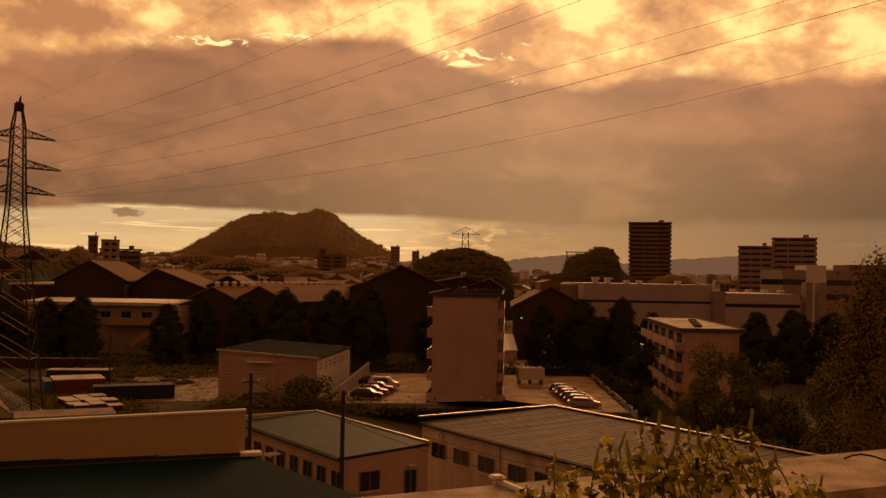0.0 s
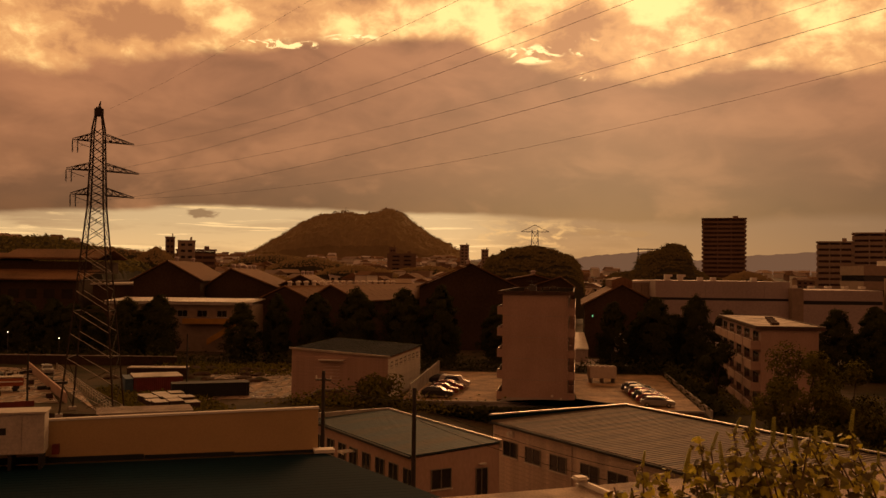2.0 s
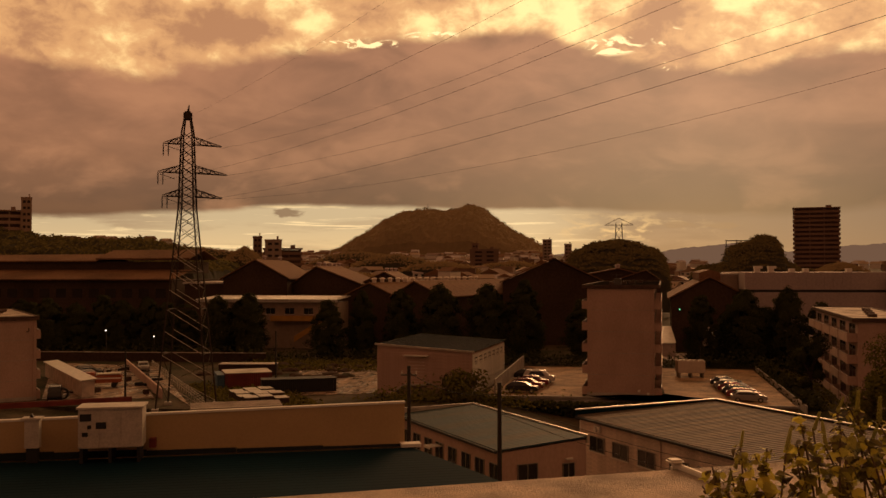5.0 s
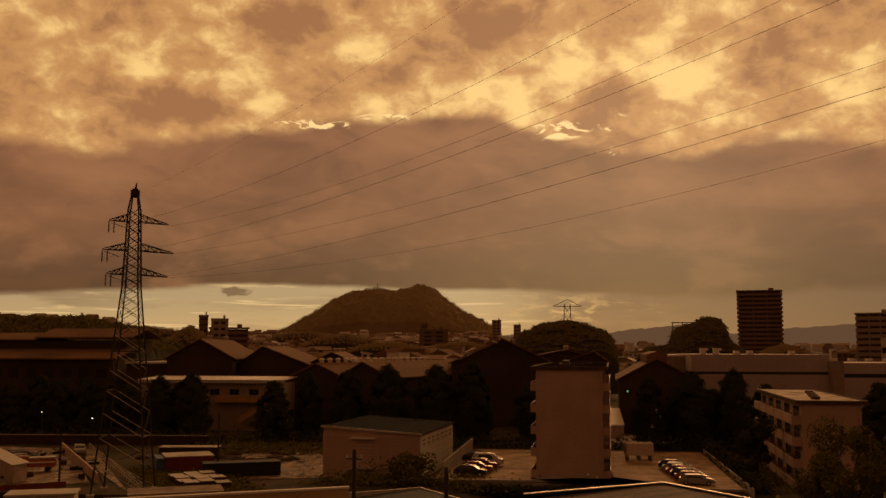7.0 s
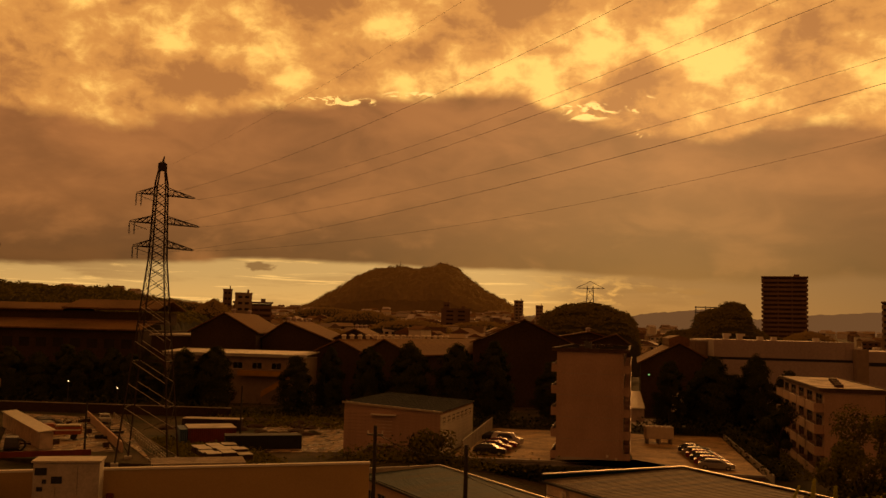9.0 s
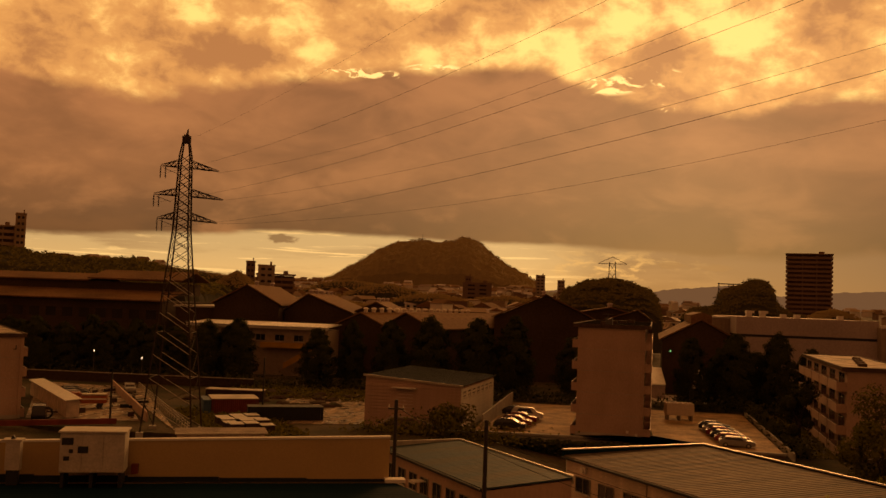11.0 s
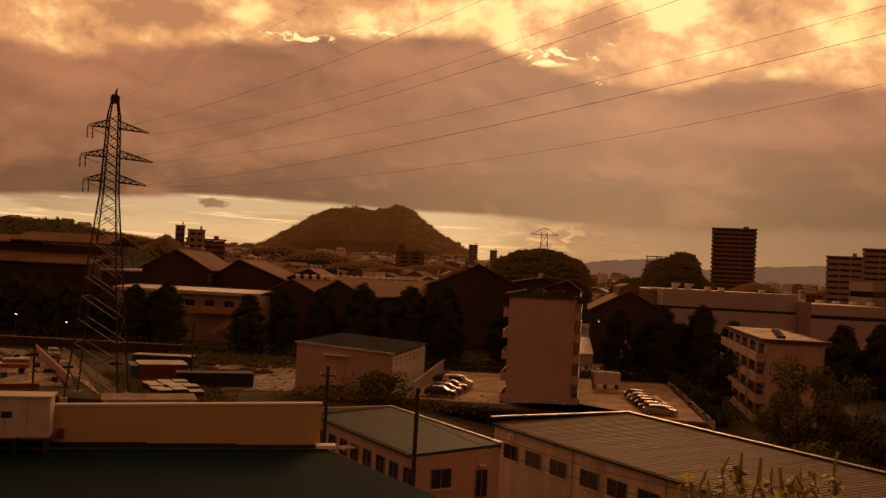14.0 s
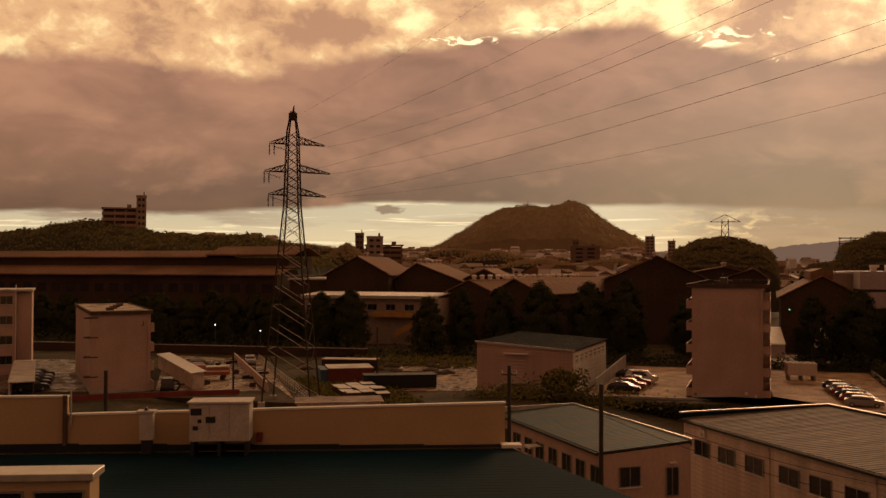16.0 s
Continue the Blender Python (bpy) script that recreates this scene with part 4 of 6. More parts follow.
def tree(name, seed, h, r, kind, leaves, size, mat, label, base=0.3):
    rnd = random.Random(seed)
    t = thing(name, pose(0, 0, 0), label, "tree")
    tr, crown = B(), B()
    if kind == "broad":
        pts, lobes = broad_points(rnd, h, r, leaves, base)
        rod(tr, (0, 0, -0.3), (0.1, 0.05, h * 0.42), h * 0.028, h * 0.016, 8)
        for c, s in lobes:
            rod(tr, (0.1 * rnd.random(), 0, h * rnd.uniform(0.25, 0.42)), c, h * 0.01, h * 0.003, 5)

        def outward(p):
            c = min(lobes, key=lambda l: (l[0] - p).length_squared)[0]
            return (p - c).normalized() + Vector((p.x, p.y, p.z - h * 0.5)).normalized() * 0.7
    else:
        rod(tr, (0, 0, -0.3), (0, 0, h * 0.95), h * (0.022 if kind == "conifer" else 0.016), h * 0.004, 8)
        if kind == "conifer":
            pts = conifer_points(rnd, h, r, leaves)
            for k in range(14):
                a, z = rnd.uniform(0, 6.28), h * rnd.uniform(0.1, 0.75)
                q = r * 0.6 * (1 - z / h) + 0.3
                rod(tr, (0, 0, z), (q * math.cos(a), q * math.sin(a), z + 0.2 * q), 0.05, 0.02, 5)
        else:
            pts, plumes = plume_points(rnd, h, r, leaves)
            for a, b in plumes:
                rod(tr, a, a.lerp(b, 0.85), 0.045, 0.015, 5)

        def outward(p):
            return Vector((p.x, p.y, 0.4 * r * (p.z / h)))
    part("trunk", tr, "bark", t)
    leaf_part("crown", crown, leaf_cloud(crown, rnd, pts, size, outward, 0.42), mat, t)
    return t


cedars = [tree("conifer_tree", 20 + k, 12.0, 3.3 + 0.15 * k, "conifer", 17000, 0.17, "leaf_dark", "dark dense rounded conifer behind the yard") for k in range(5)]
row = [(-139, 172, 9.8, 1.0), (-131, 170, 10.2, 1.0), (-122, 170, 9.0, 1.0), (-113, 168, 10.0, 1.0), (-101.9, 160, 10.7, 1.0), (-93.7, 165, 11.2, 1.0), (-84.4, 165, 10.9, 0.95),
       (-78.0, 168, 9.6, 1.0), (-70.8, 166, 11.0, 1.0), (-64.6, 166, 11.6, 1.0), (-47.4, 160, 10.5, 1.05), (-42.4, 165, 12.3, 0.8), (-35.1, 165, 12.5, 0.95), (-27.3, 163, 13.3, 1.15),
       (-19.1, 163, 13.4, 1.1), (-12.5, 163, 14.1, 1.1), (17.3, 160, 11.7, 0.85), (24.2, 160, 12.7, 1.15), (31.0, 159, 12.8, 0.95), (36.5, 160, 10.5, 0.9), (51.0, 150, 11.2, 1.05), (57.0, 150, 11.8, 1.15), (62.5, 148, 11.6, 1.1), (68.0, 150, 11.5, 1.1),  (28.0, 163, 9.5, 1.0), (-2.5, 172, 10.5, 1.1), (22.5, 166, 9.0, 0.9), (-89.2, 164, 10.4, 1.0), (-97.8, 163, 9.6, 1.0), (-80.8, 166, 9.8, 1.0), (-108, 164, 9.8, 1.0), (-67.4, 169, 10.2, 0.9)]
for k, (x, y, h, wd) in enumerate(row):
    src = cedars[k % 5]
    c = copy_thing(src, pose(x, y, 0, 0, 0, 47 * k))
    c.scale = (wd, wd, h / 12.0)
    tagged(c, group="row of conifers")
for src in cedars:
    for o in list(src.children):
        bpy.data.objects.remove(o)
    bpy.data.objects.remove(src)

# hedge and scrub at the foot of the trees
scrub = B()
pts = []
srnd = random.Random(5)
for _ in range(15000):
    x = srnd.uniform(-150, 72)
    y = 157 + srnd.uniform(-2.5, 4) + 3 * math.sin(x * 0.13)
    if -12 < x < 26:
        y = 155 + srnd.uniform(-1.5, 2)
    pts.append(Vector((x, y, abs(srnd.gauss(0, 1.0)) + 0.1)))
for _ in range(5000):
    y = srnd.uniform(109, 152)
    pts.append(Vector((24.2 + 0.03 * (y - 110) + srnd.gauss(0, 0.5), y, abs(srnd.gauss(0.5, 0.6)))))
for _ in range(6000):
    pts.append(Vector((srnd.uniform(-15, 9), 114.0 + srnd.gauss(0, 0.45), -0.25 - abs(srnd.gauss(0, 0.9)))))
scrub_normals = leaf_cloud(scrub, srnd, pts, 0.24)
tagged(leaf_part("hedge", scrub, scrub_normals, "leaf_dark", None), "dark hedge and scrub along the yard", "hedge", kind="stuff")
weeds = B()
pts = []
for _ in range(13000):
    a = srnd.random()
    if a < 0.45:
        x, y = srnd.uniform(-58, -24), srnd.uniform(140, 157)
        z = abs(srnd.gauss(0, 0.3))
    elif a < 0.75:
        x, y = srnd.gauss(-18, 4.5), srnd.gauss(111.5, 1.6)
        z = abs(srnd.gauss(0, 1.0)) - 0.5
    elif a < 0.9:
        x, y = srnd.uniform(24.4, 30), srnd.uniform(110, 150)
        z = abs(srnd.gauss(0, 0.25))
    else:
        x, y = srnd.uniform(-15, 10), 114.2 + srnd.uniform(-0.8, 0.3)
        z = -2.4 + abs(srnd.gauss(0, 0.7))
    pts.append(Vector((x, y, z)))
for _ in range(5000):
    u, v = srnd.uniform(-2.5, 8.5), srnd.uniform(-3, 24)
    if -0.3 < u < 5.6 and -0.3 < v < 10.2:
        continue
    q = pose(-40.1, 102.2, 0, 0, 0, 34) @ Vector((u, v, abs(srnd.gauss(0, 0.22))))
    pts.append(q)
weeds_normals = leaf_cloud(weeds, srnd, pts, 0.2)
tagged(leaf_part("weeds", weeds, weeds_normals, "leaf", None), "rough green weeds and grass tufts", "weeds", kind="stuff")

bush = tree("bush", 41, 4.3, 3.0, "broad", 3000, 0.2, "leaf", "loose green bush beside the shed", 0.15)
bush.matrix_world = pose(-16.0, 110.4, -0.6)
for k, (x, y, z, h, r, n, mat, lab) in enumerate((
        (25.6, 118.5, 0, 8.6, 2.6, 8000, "leaf_dark", "dark tree against the balconies of the flats"),
        (24.0, 80.0, -2.6, 12.6, 4.0, 19000, "leaf", "broad green tree beside the flats"),
        (29.5, 84.0, -2.6, 11.3, 4.4, 19000, "leaf", "broad green tree beside the flats"),
        (21.5, 66.0, -2.6, 8.2, 4.2, 20000, "leaf", "low spreading green tree behind the workshop"),
        (28.5, 64.0, -2.6, 10.0, 4.4, 20000, "leaf", "broad green tree behind the workshop"),
        (34.5, 76.0, -2.6, 12.0, 4.5, 19000, "leaf", "broad green tree beside the flats"),
        (26.6, 55.5, -2.6, 20.2, 5.4, 75000, "leaf_brown", "tall olive-brown feathery tree with thinning leaves"),
        (33.0, 62.0, -2.6, 20.5, 5.6, 55000, "leaf_brown", "tall olive-brown feathery tree with thinning leaves"))):
    t = tree("broadleaf_tree", 60 + k, h, r, "plume" if mat == "leaf_brown" else "broad", n, 0.105 if mat == "leaf_brown" else 0.13, mat, lab, 0.22)
    t.matrix_world = pose(x, y, z)

# ---- vehicles ----


def car(name, m, paint, label, van=False, group="parked cars"):
    t = thing(name, m, label, "car", group)
    L_, H_ = (4.4, 1.75) if van else (4.2, 1.45)
    prof = [(0.0, 0.30), (0.0, 0.70), (0.15, 0.86), (1.0, 0.95), (1.65, H_ - 0.05), (2.2, H_), (3.3, H_ - 0.03), (3.95, 1.0), (L_ - 0.05, 0.92), (L_, 0.55), (L_ - 0.05, 0.30)]
    if van:
        prof = [(0.0, 0.3), (0.0, 0.8), (0.12, 0.98), (0.8, 1.1), (1.35, H_ - 0.06), (2.0, H_), (4.0, H_ - 0.02), (L_ - 0.08, 1.2), (L_, 0.6), (L_ - 0.05, 0.3)]
    bm = prism(B(), prof, -0.84, 0.84)
    for v in bm.verts:
        if v.co.z > 1.05:
            v.co.y *= 0.84
    bmesh.ops.bevel(bm, geom=bm.edges[:], offset=0.05, segments=2, affect="EDGES")
    part("body", bm, paint, t)
    for s in (-1, 1):
        gl = B()
        gl.faces.new([gl.verts.new((x, s * (0.845 if z < 1.05 else 0.76), z)) for x, z in ((1.25, 1.0), (3.7, 1.03), (3.3, H_ - 0.14), (1.75, H_ - 0.14))])
        part("side_glass", gl, "glass", t)
    ws = B()
    ws.faces.new([ws.verts.new(c) for c in ((1.02, -0.68, 1.01), (1.02, 0.68, 1.01), (1.58, 0.6, H_ - 0.12), (1.58, -0.6, H_ - 0.12))])
    part("windscreen", ws, "glass", t)
    rw_ = B()
    rw_.faces.new([rw_.verts.new(c) for c in ((L_ - 0.3, -0.66, 1.04), (L_ - 0.3, 0.66, 1.04), (3.42, 0.6, H_ - 0.1), (3.42, -0.6, H_ - 0.1))])
    part("rear_glass", rw_, "glass", t)
    for x in (0.8, 3.4):
        for s in (-0.86, 0.7):
            wh = part("wheel", rod(B(), (x, s, 0.31), (x, s + 0.16, 0.31), 0.31, 0.31, 14), "dark", t)
            part("rim", rod(B(), (x, s - 0.006, 0.31), (x, s + 0.166, 0.31), 0.17, 0.17, 10), "bright_steel", wh)
    for s in (-0.68, 0.4):
        part("headlight", box(B(), -0.012, 0.03, s, s + 0.26, 0.62, 0.76), "bright_steel", t)
    return t


def paint(name, c):
    return material(name, c, 0.25, 0.1, 0.08, 1, 0, spec=0.6)


PAINT = {"silver": paint("silver_paint", (0.28, 0.27, 0.26)), "white": paint("white_car_paint", (0.7, 0.68, 0.65)), "red": paint("red_car_paint", (0.20, 0.03, 0.03)),
         "black": paint("black_car_paint", (0.02, 0.02, 0.022)), "blue": paint("blue_car_paint", (0.08, 0.10, 0.14)), "orange": paint("orange_paint", (0.30, 0.075, 0.03))}
for k, (c, lab) in enumerate((("black", "dark parked car"), ("silver", "silver parked car"), ("red", "dark red parked car"), ("black", "black parked car"), ("red", "dark red parked car"), ("silver", "silver parked car beside the kerb"))):
    car("car", pose(19.35 + 0.13 * k, 130.2 - 2.95 * k, 0.07, 0, 0, 175) @ Matrix.Diagonal((1, 0.96, 0.86, 1)), PAINT[c], lab + " on wet asphalt")
for x, y, c, lab, vn in ((-5.8, 130.4, "white", "white parked van", True), (-6.4, 126.6, "red", "dark red parked car", False), (-6.9, 123.0, "red", "dark red parked car", False), (-7.4, 119.4, "black", "black parked car", False), (-7.6, 134.0, "black", "dark parked car", False)):
    car("car", pose(x, y, 0.07, 0, 0, 176), PAINT[c], lab + " on wet asphalt", vn)
for k in range(5):
    car("car", pose(-80.5 - 2.1 * k, 101.0 + 2.9 * k, 0.05, 0, 0, 222), PAINT[("black", "black", "blue", "silver", "black")[k]], "dark parked car beside the carport")
for k in range(4):
    car("car", pose(-68.8 - 1.9 * k, 122.5 + 2.9 * k, 0.07, 0, 0, 215), PAINT[("white", "silver", "black", "silver")[k]], "parked car behind the low store")
car("car", pose(-69.6, 135.0, 0.08, 0, 0, 122), PAINT["silver"], "silver car in the narrow lane")
car("car", pose(-66.9, 106.8, 0.05, 0, 0, 300), PAINT["black"], "dark van beside the flats", True)


def fire_truck(m):
    t = thing("lorry", m, "red and white small lorry in the yard", "lorry")
    bm = box(B(), 0, 1.5, -0.9, 0.9, 0.5, 2.1)
    bmesh.ops.bevel(bm, geom=bm.edges[:], offset=0.12, segments=2, affect="EDGES")
    part("cab", bm, PAINT["orange"], t)
    part("cargo_body", box(B(), 1.6, 4.8, -0.95, 0.95, 0.7, 1.7), PAINT["orange"], t)
    part("stripe", box(B(), 1.62, 4.78, -0.965, 0.965, 1.2, 1.36), PAINT["white"], t)
    part("roof_rack", box(B(), 1.7, 4.7, -0.7, 0.7, 1.75, 1.9), "bright_steel", t)
    part("windscreen", box(B(), -0.012, 0.02, -0.75, 0.75, 1.25, 1.85), "glass", t)
    for x in (0.8, 3.9):
        for s in (-0.95, 0.75):
            part("wheel", rod(B(), (x, s, 0.38), (x, s + 0.2, 0.38), 0.38, 0.38, 14), "dark", t)


fire_truck(pose(-68.3, 115.6, 0.07, 0, 0, 24))

# ---- the yard ----
store = thing("yard_store", pose(-81.3, 128.4, 0, 0, 0, -48.7), "long low store with pale sheet roof", "shed")
part("wall", box(B(), 0.2, 28.2, -0.8, 0.7, 0, 2.1), "siding", store)
part("roof", prism(B(), [(-1.05, 2.12), (0.95, 2.32), (0.95, 2.40), (-1.05, 2.20)], 0, 28.5, "x"), "tarp", store, "pale corrugated sheet roof")
cp = thing("carport", pose(-93.6, 111.8, 0, 0, 0, 218), "pale-roofed carport beside the parked cars", "carport")
cp.matrix_world = pose(-95.2, 112.2, 0, 0, 0, -51)
part("roof", box(B(), 0, 27.0, -0.2, 2.7, 2.2, 2.34), "slab", cp)
part("back_wall", box(B(), 0.1, 26.9, -0.1, 0.05, 0, 2.19), "siding", cp)
for k in range(8):
    part("post", box(B(), 0.2 + 3.8 * k, 0.3 + 3.8 * k, 2.5, 2.6, 0, 2.19), "steel", cp)
lane_wall = thing("wall_lane", pose(-76.6, 142.4, 0, 0, 0, -56), "low rusty block wall along the lane", "wall", kind="structure")
for k in range(14):
    part("panel", box(B(), 3.0 * k, 3.0 * k + 2.97, -0.12, 0.12, 0, 1.25), "render_pink", lane_wall)
fence = thing("fence", pose(-71.8, 142.0, 0, 0, 0, -56.5), "rusty pipe fence along the lane", "fence")
for k in range(26):
    part("post", rod(B(), (2.0 * k, 0, 0), (2.0 * k, 0, 1.2), 0.05, 0.05, 6), "bright_steel", fence)
for z in (0.5, 0.85, 1.15):
    part("rail", rod(B(), (0, 0, z), (50, 0, z), 0.035, 0.035, 6), "bright_steel", fence)
back_fence = thing("fence", pose(-128, 147.5, 0, 0, 0, 4), "long dark fence with a pale top rail", "fence")
part("panel", box(B(), 0, 72, -0.04, 0.04, 0, 1.5), "rust_wall", back_fence)
part("rail", box(B(), 0, 72, -0.09, 0.09, 1.52, 1.66), "bright_steel", back_fence)
red_kerb = thing("barrier", pose(-72.0, 93.2, 0, 0, 0, 33), "low dark red steel barrier along the yard", "barrier")
part("beam", box(B(), 0, 20, -0.1, 0.1, 0.1, 0.75), "red", red_kerb)
for k in range(7):
    part("post", box(B(), 0.2 + 3.2 * k, 0.35 + 3.2 * k, 0.1, 0.2, 0, 0.7), "steel", red_kerb)
ty = B()
hoop = []
for k in range(20):
    a = 2 * math.pi * k / 20
    hoop.append([ty.verts.new(((0.62 + 0.13 * math.cos(c)) * math.cos(a), 0.15 * math.sin(c), 0.75 + (0.62 + 0.13 * math.cos(c)) * math.sin(a))) for c in (0.0, 0.785, 1.571, 2.356, 3.142, 3.927, 4.712, 5.498)])
for k in range(20):
    for q in range(8):
        ty.faces.new((hoop[k][q], hoop[(k + 1) % 20][q], hoop[(k + 1) % 20][(q + 1) % 8], hoop[k][(q + 1) % 8]))
single("tyre", ty, "dark", pose(-64.6, 104.6, 0.08, 0, 0, 30), "black hoop of a lorry tyre standing upright", "tyre")


def container(m, w, d, h, mat, label, lid="slab"):
    t = thing("container", m, label, "container", "yard containers")
    part("body", ribbed_side(w, d, h), mat, t)
    part("lid", box(B(), -0.03, w + 0.03, -0.03, d + 0.03, h, h + 0.1), lid, t)
    for s in (0.25, w - 0.35):
        part("door_bar", rod(B(), (s, -0.05, 0.1), (s, -0.05, h - 0.1), 0.03), "steel", t)
    return t


def ribbed_side(w, d, h):
    """A container body with upright corrugations on its long sides."""
    bm = B()
    n = int(w / 0.25)
    pts = []
    for k in range(n):
        x = w * k / n
        pts += [(x, 0.0), (x + w / n * 0.4, 0.0), (x + w / n * 0.5, 0.05), (x + w / n * 0.9, 0.05)]
    pts += [(w, 0.0), (w, d), (0, d)]
    return prism(bm, pts, 0, h, "z")


container(pose(-49.0, 117.6, 0.0, 0, 0, 28), 6.2, 5.2, 2.0, "red", "red steel container with pale roof")
container(pose(-56.5, 133.0, 0.0, 0, 0, 8), 8.6, 2.4, 1.6, "rust_wall", "rusty brown container with pale cover")
end = thing("container", pose(-49.95, 117.1, 0, 0, 0, 28), "blue steel end container beside the red one", "container", "yard containers")
part("body", ribbed_side(1.0, 5.2, 1.9), "blue", end)
container(pose(-42.4, 113.6, 0.0, 0, 0, 24), 9.6, 2.6, 1.7, "dark", "long black skip with pale rim", "dark")
pal = random.Random(8)
for i in range(3):
    for j in range(4):
        m = pose(-40.1, 102.2, 0, 0, 0, 34) @ pose(1.78 * i + pal.uniform(-0.05, 0.05), 2.45 * j + pal.uniform(-0.06, 0.06), 0, 0, 0, pal.uniform(-2.5, 2.5))
        top = 0.95 + pal.uniform(-0.12, 0.22)
        bl = thing("pallet_stack", m, "low stack of boards under a pale sheet", "stack", "stacks under sheets")
        for q in range(3):
            part("timber", box(B(), 0, 1.55, 0.72 * q, 0.72 * q + 0.66, 0, top), "rust_wall", bl)
        sh = box(B(), -0.05, 1.6, -0.05, 2.15, top + 0.004, top + 0.06)
        bmesh.ops.bevel(sh, geom=sh.edges[:], offset=0.02, segments=1, affect="EDGES")
        part("sheet", sh, "tarp", bl)
white_roof = thing("store_shed", pose(-37.2, 81.6, -2.6, 0, 0, 25), "low store with pale ribbed roof behind the parapet", "shed")
part("wall", box(B(), 0, 8, 0.1, 3.0, 0, 5.5), "siding", white_roof)
part("roof", ribbed_roof(-0.2, 8.3, -0.1, 3.4, lambda x, y: 5.62, 0.5, 0.06, "x"), "slab", white_roof)
tank = thing("water_tank", pose(11.7, 138.9, 0.07, 0, 0, 6), "boxy pinkish panel water tank on short legs", "water tank")
part("body", box(B(), 0, 3.9, 0, 2.4, 0.75, 2.45), "house_pale", tank)
for k in range(5):
    part("hatch", box(B(), 0.15 + 0.75 * k, 0.7 + 0.75 * k, 0.3, 0.9, 2.455, 2.6), "white_paint", tank)
for x in (0.15, 1.85, 3.55):
    part("leg", box(B(), x, x + 0.2, 0.1, 2.3, 0, 0.748), "concrete", tank)
part("pole", rod(B(), (3.6, 2.0, 2.4), (3.6, 2.0, 4.3), 0.03), "steel", tank)
flat_wall = thing("wall_lot", pose(-12.9, 118.2, 0, 0, 0, 88), "grey concrete side wall of the car park", "wall", kind="structure")
for k in range(11):
    part("panel", box(B(), 3.0 * k, 3.0 * k + 2.97, -0.1, 0.1, 0, 1.9), "concrete", flat_wall)
flat_wall2 = thing("wall_lot_east", pose(23.0, 108.5, 0, 0, 0, 88), "dark concrete side wall of the car park", "wall", kind="structure")
for k in range(14):
    part("panel", box(B(), 3.0 * k, 3.0 * k + 2.97, -0.1, 0.1, -2.6, 0.7), "concrete", flat_wall2)

# loose stuff lying about the yard
yr = random.Random(31)
for k in range(26):
    u, v = yr.random(), yr.random()
    x = -66.0 + 12.5 * u - 20 * v
    y = 106.5 + 2.5 * u + 32 * v
    w, d, h = yr.uniform(0.8, 2.6), yr.uniform(0.6, 1.6), yr.uniform(0.15, 0.8)
    m = pose(x, y, 0.07, 0, 0, yr.uniform(20, 60))
    t = thing("timber_pile", m, "low pile of dark boards in the yard", "pile", "piles in the yard")
    for q in range(3):
        part("board", box(B(), yr.uniform(0, 0.2), w - yr.uniform(0, 0.2), d * q / 3, d * (q + 0.85) / 3, 0, h * yr.uniform(0.6, 1)), yr.choice(("rust_wall", "rust_wall", "dark", "tarp")), t)
for k in range(40):
    x, y = yr.uniform(-60, -28), yr.uniform(126, 150)
    bm = B()
    bmesh.ops.create_icosphere(bm, subdivisions=2, radius=1.0)
    for v in bm.verts:
        q = noise.noise(v.co * 1.7 + Vector((k, 0, 0)))
        v.co = Vector((v.co.x * 1.6, v.co.y * 0.9, max(-0.05, v.co.z * 0.55))) * (1 + 0.35 * q)
    single("spoil_mound", bm, "rust_wall" if k % 3 else "ground", pose(x, y, 0, 0, 0, yr.uniform(0, 180)), "small dark mound of spoil and scrap", "mound", "mounds of spoil")

# open office block with a yellow stair, behind the trees
cano = thing("works_office", pose(-80.5, 180.2, 0, 0, 0, 1), "two-storey works office with pale ribbed eave", "office")
part("wall", box(B(), 0, 29.0, 0, 9, 0, 9.3), "far_wall", cano)
part("eave", ribbed_roof(-0.6, 29.4, -1.2, 9.5, lambda x, y: 10.0 + 0.12 * y * 0.3, 0.75, 0.14, "y"), "tarp", cano, "pale ribbed metal roof edge")
part("fascia", box(B(), -0.5, 29.3, -1.0, -0.8, 9.35, 9.88), "tarp", cano)
for k in range(7):
    window(cano, pose(2.0 + 4.0 * k, -0.005, 6.9), 2.0, 1.3, 1)
part("walkway", box(B(), 15.5, 27.0, -1.6, 0, 5.6, 6.6), "yellow", cano, "ochre painted walkway front")
st = B()
prism(st, [(26.9, 6.5), (26.9, 5.4), (20.5, 1.4), (20.5, 2.6)], -1.75, -1.62)
part("stair", st, "yellow", cano, "ochre painted outside stair")

# ---- factories behind the trees ----


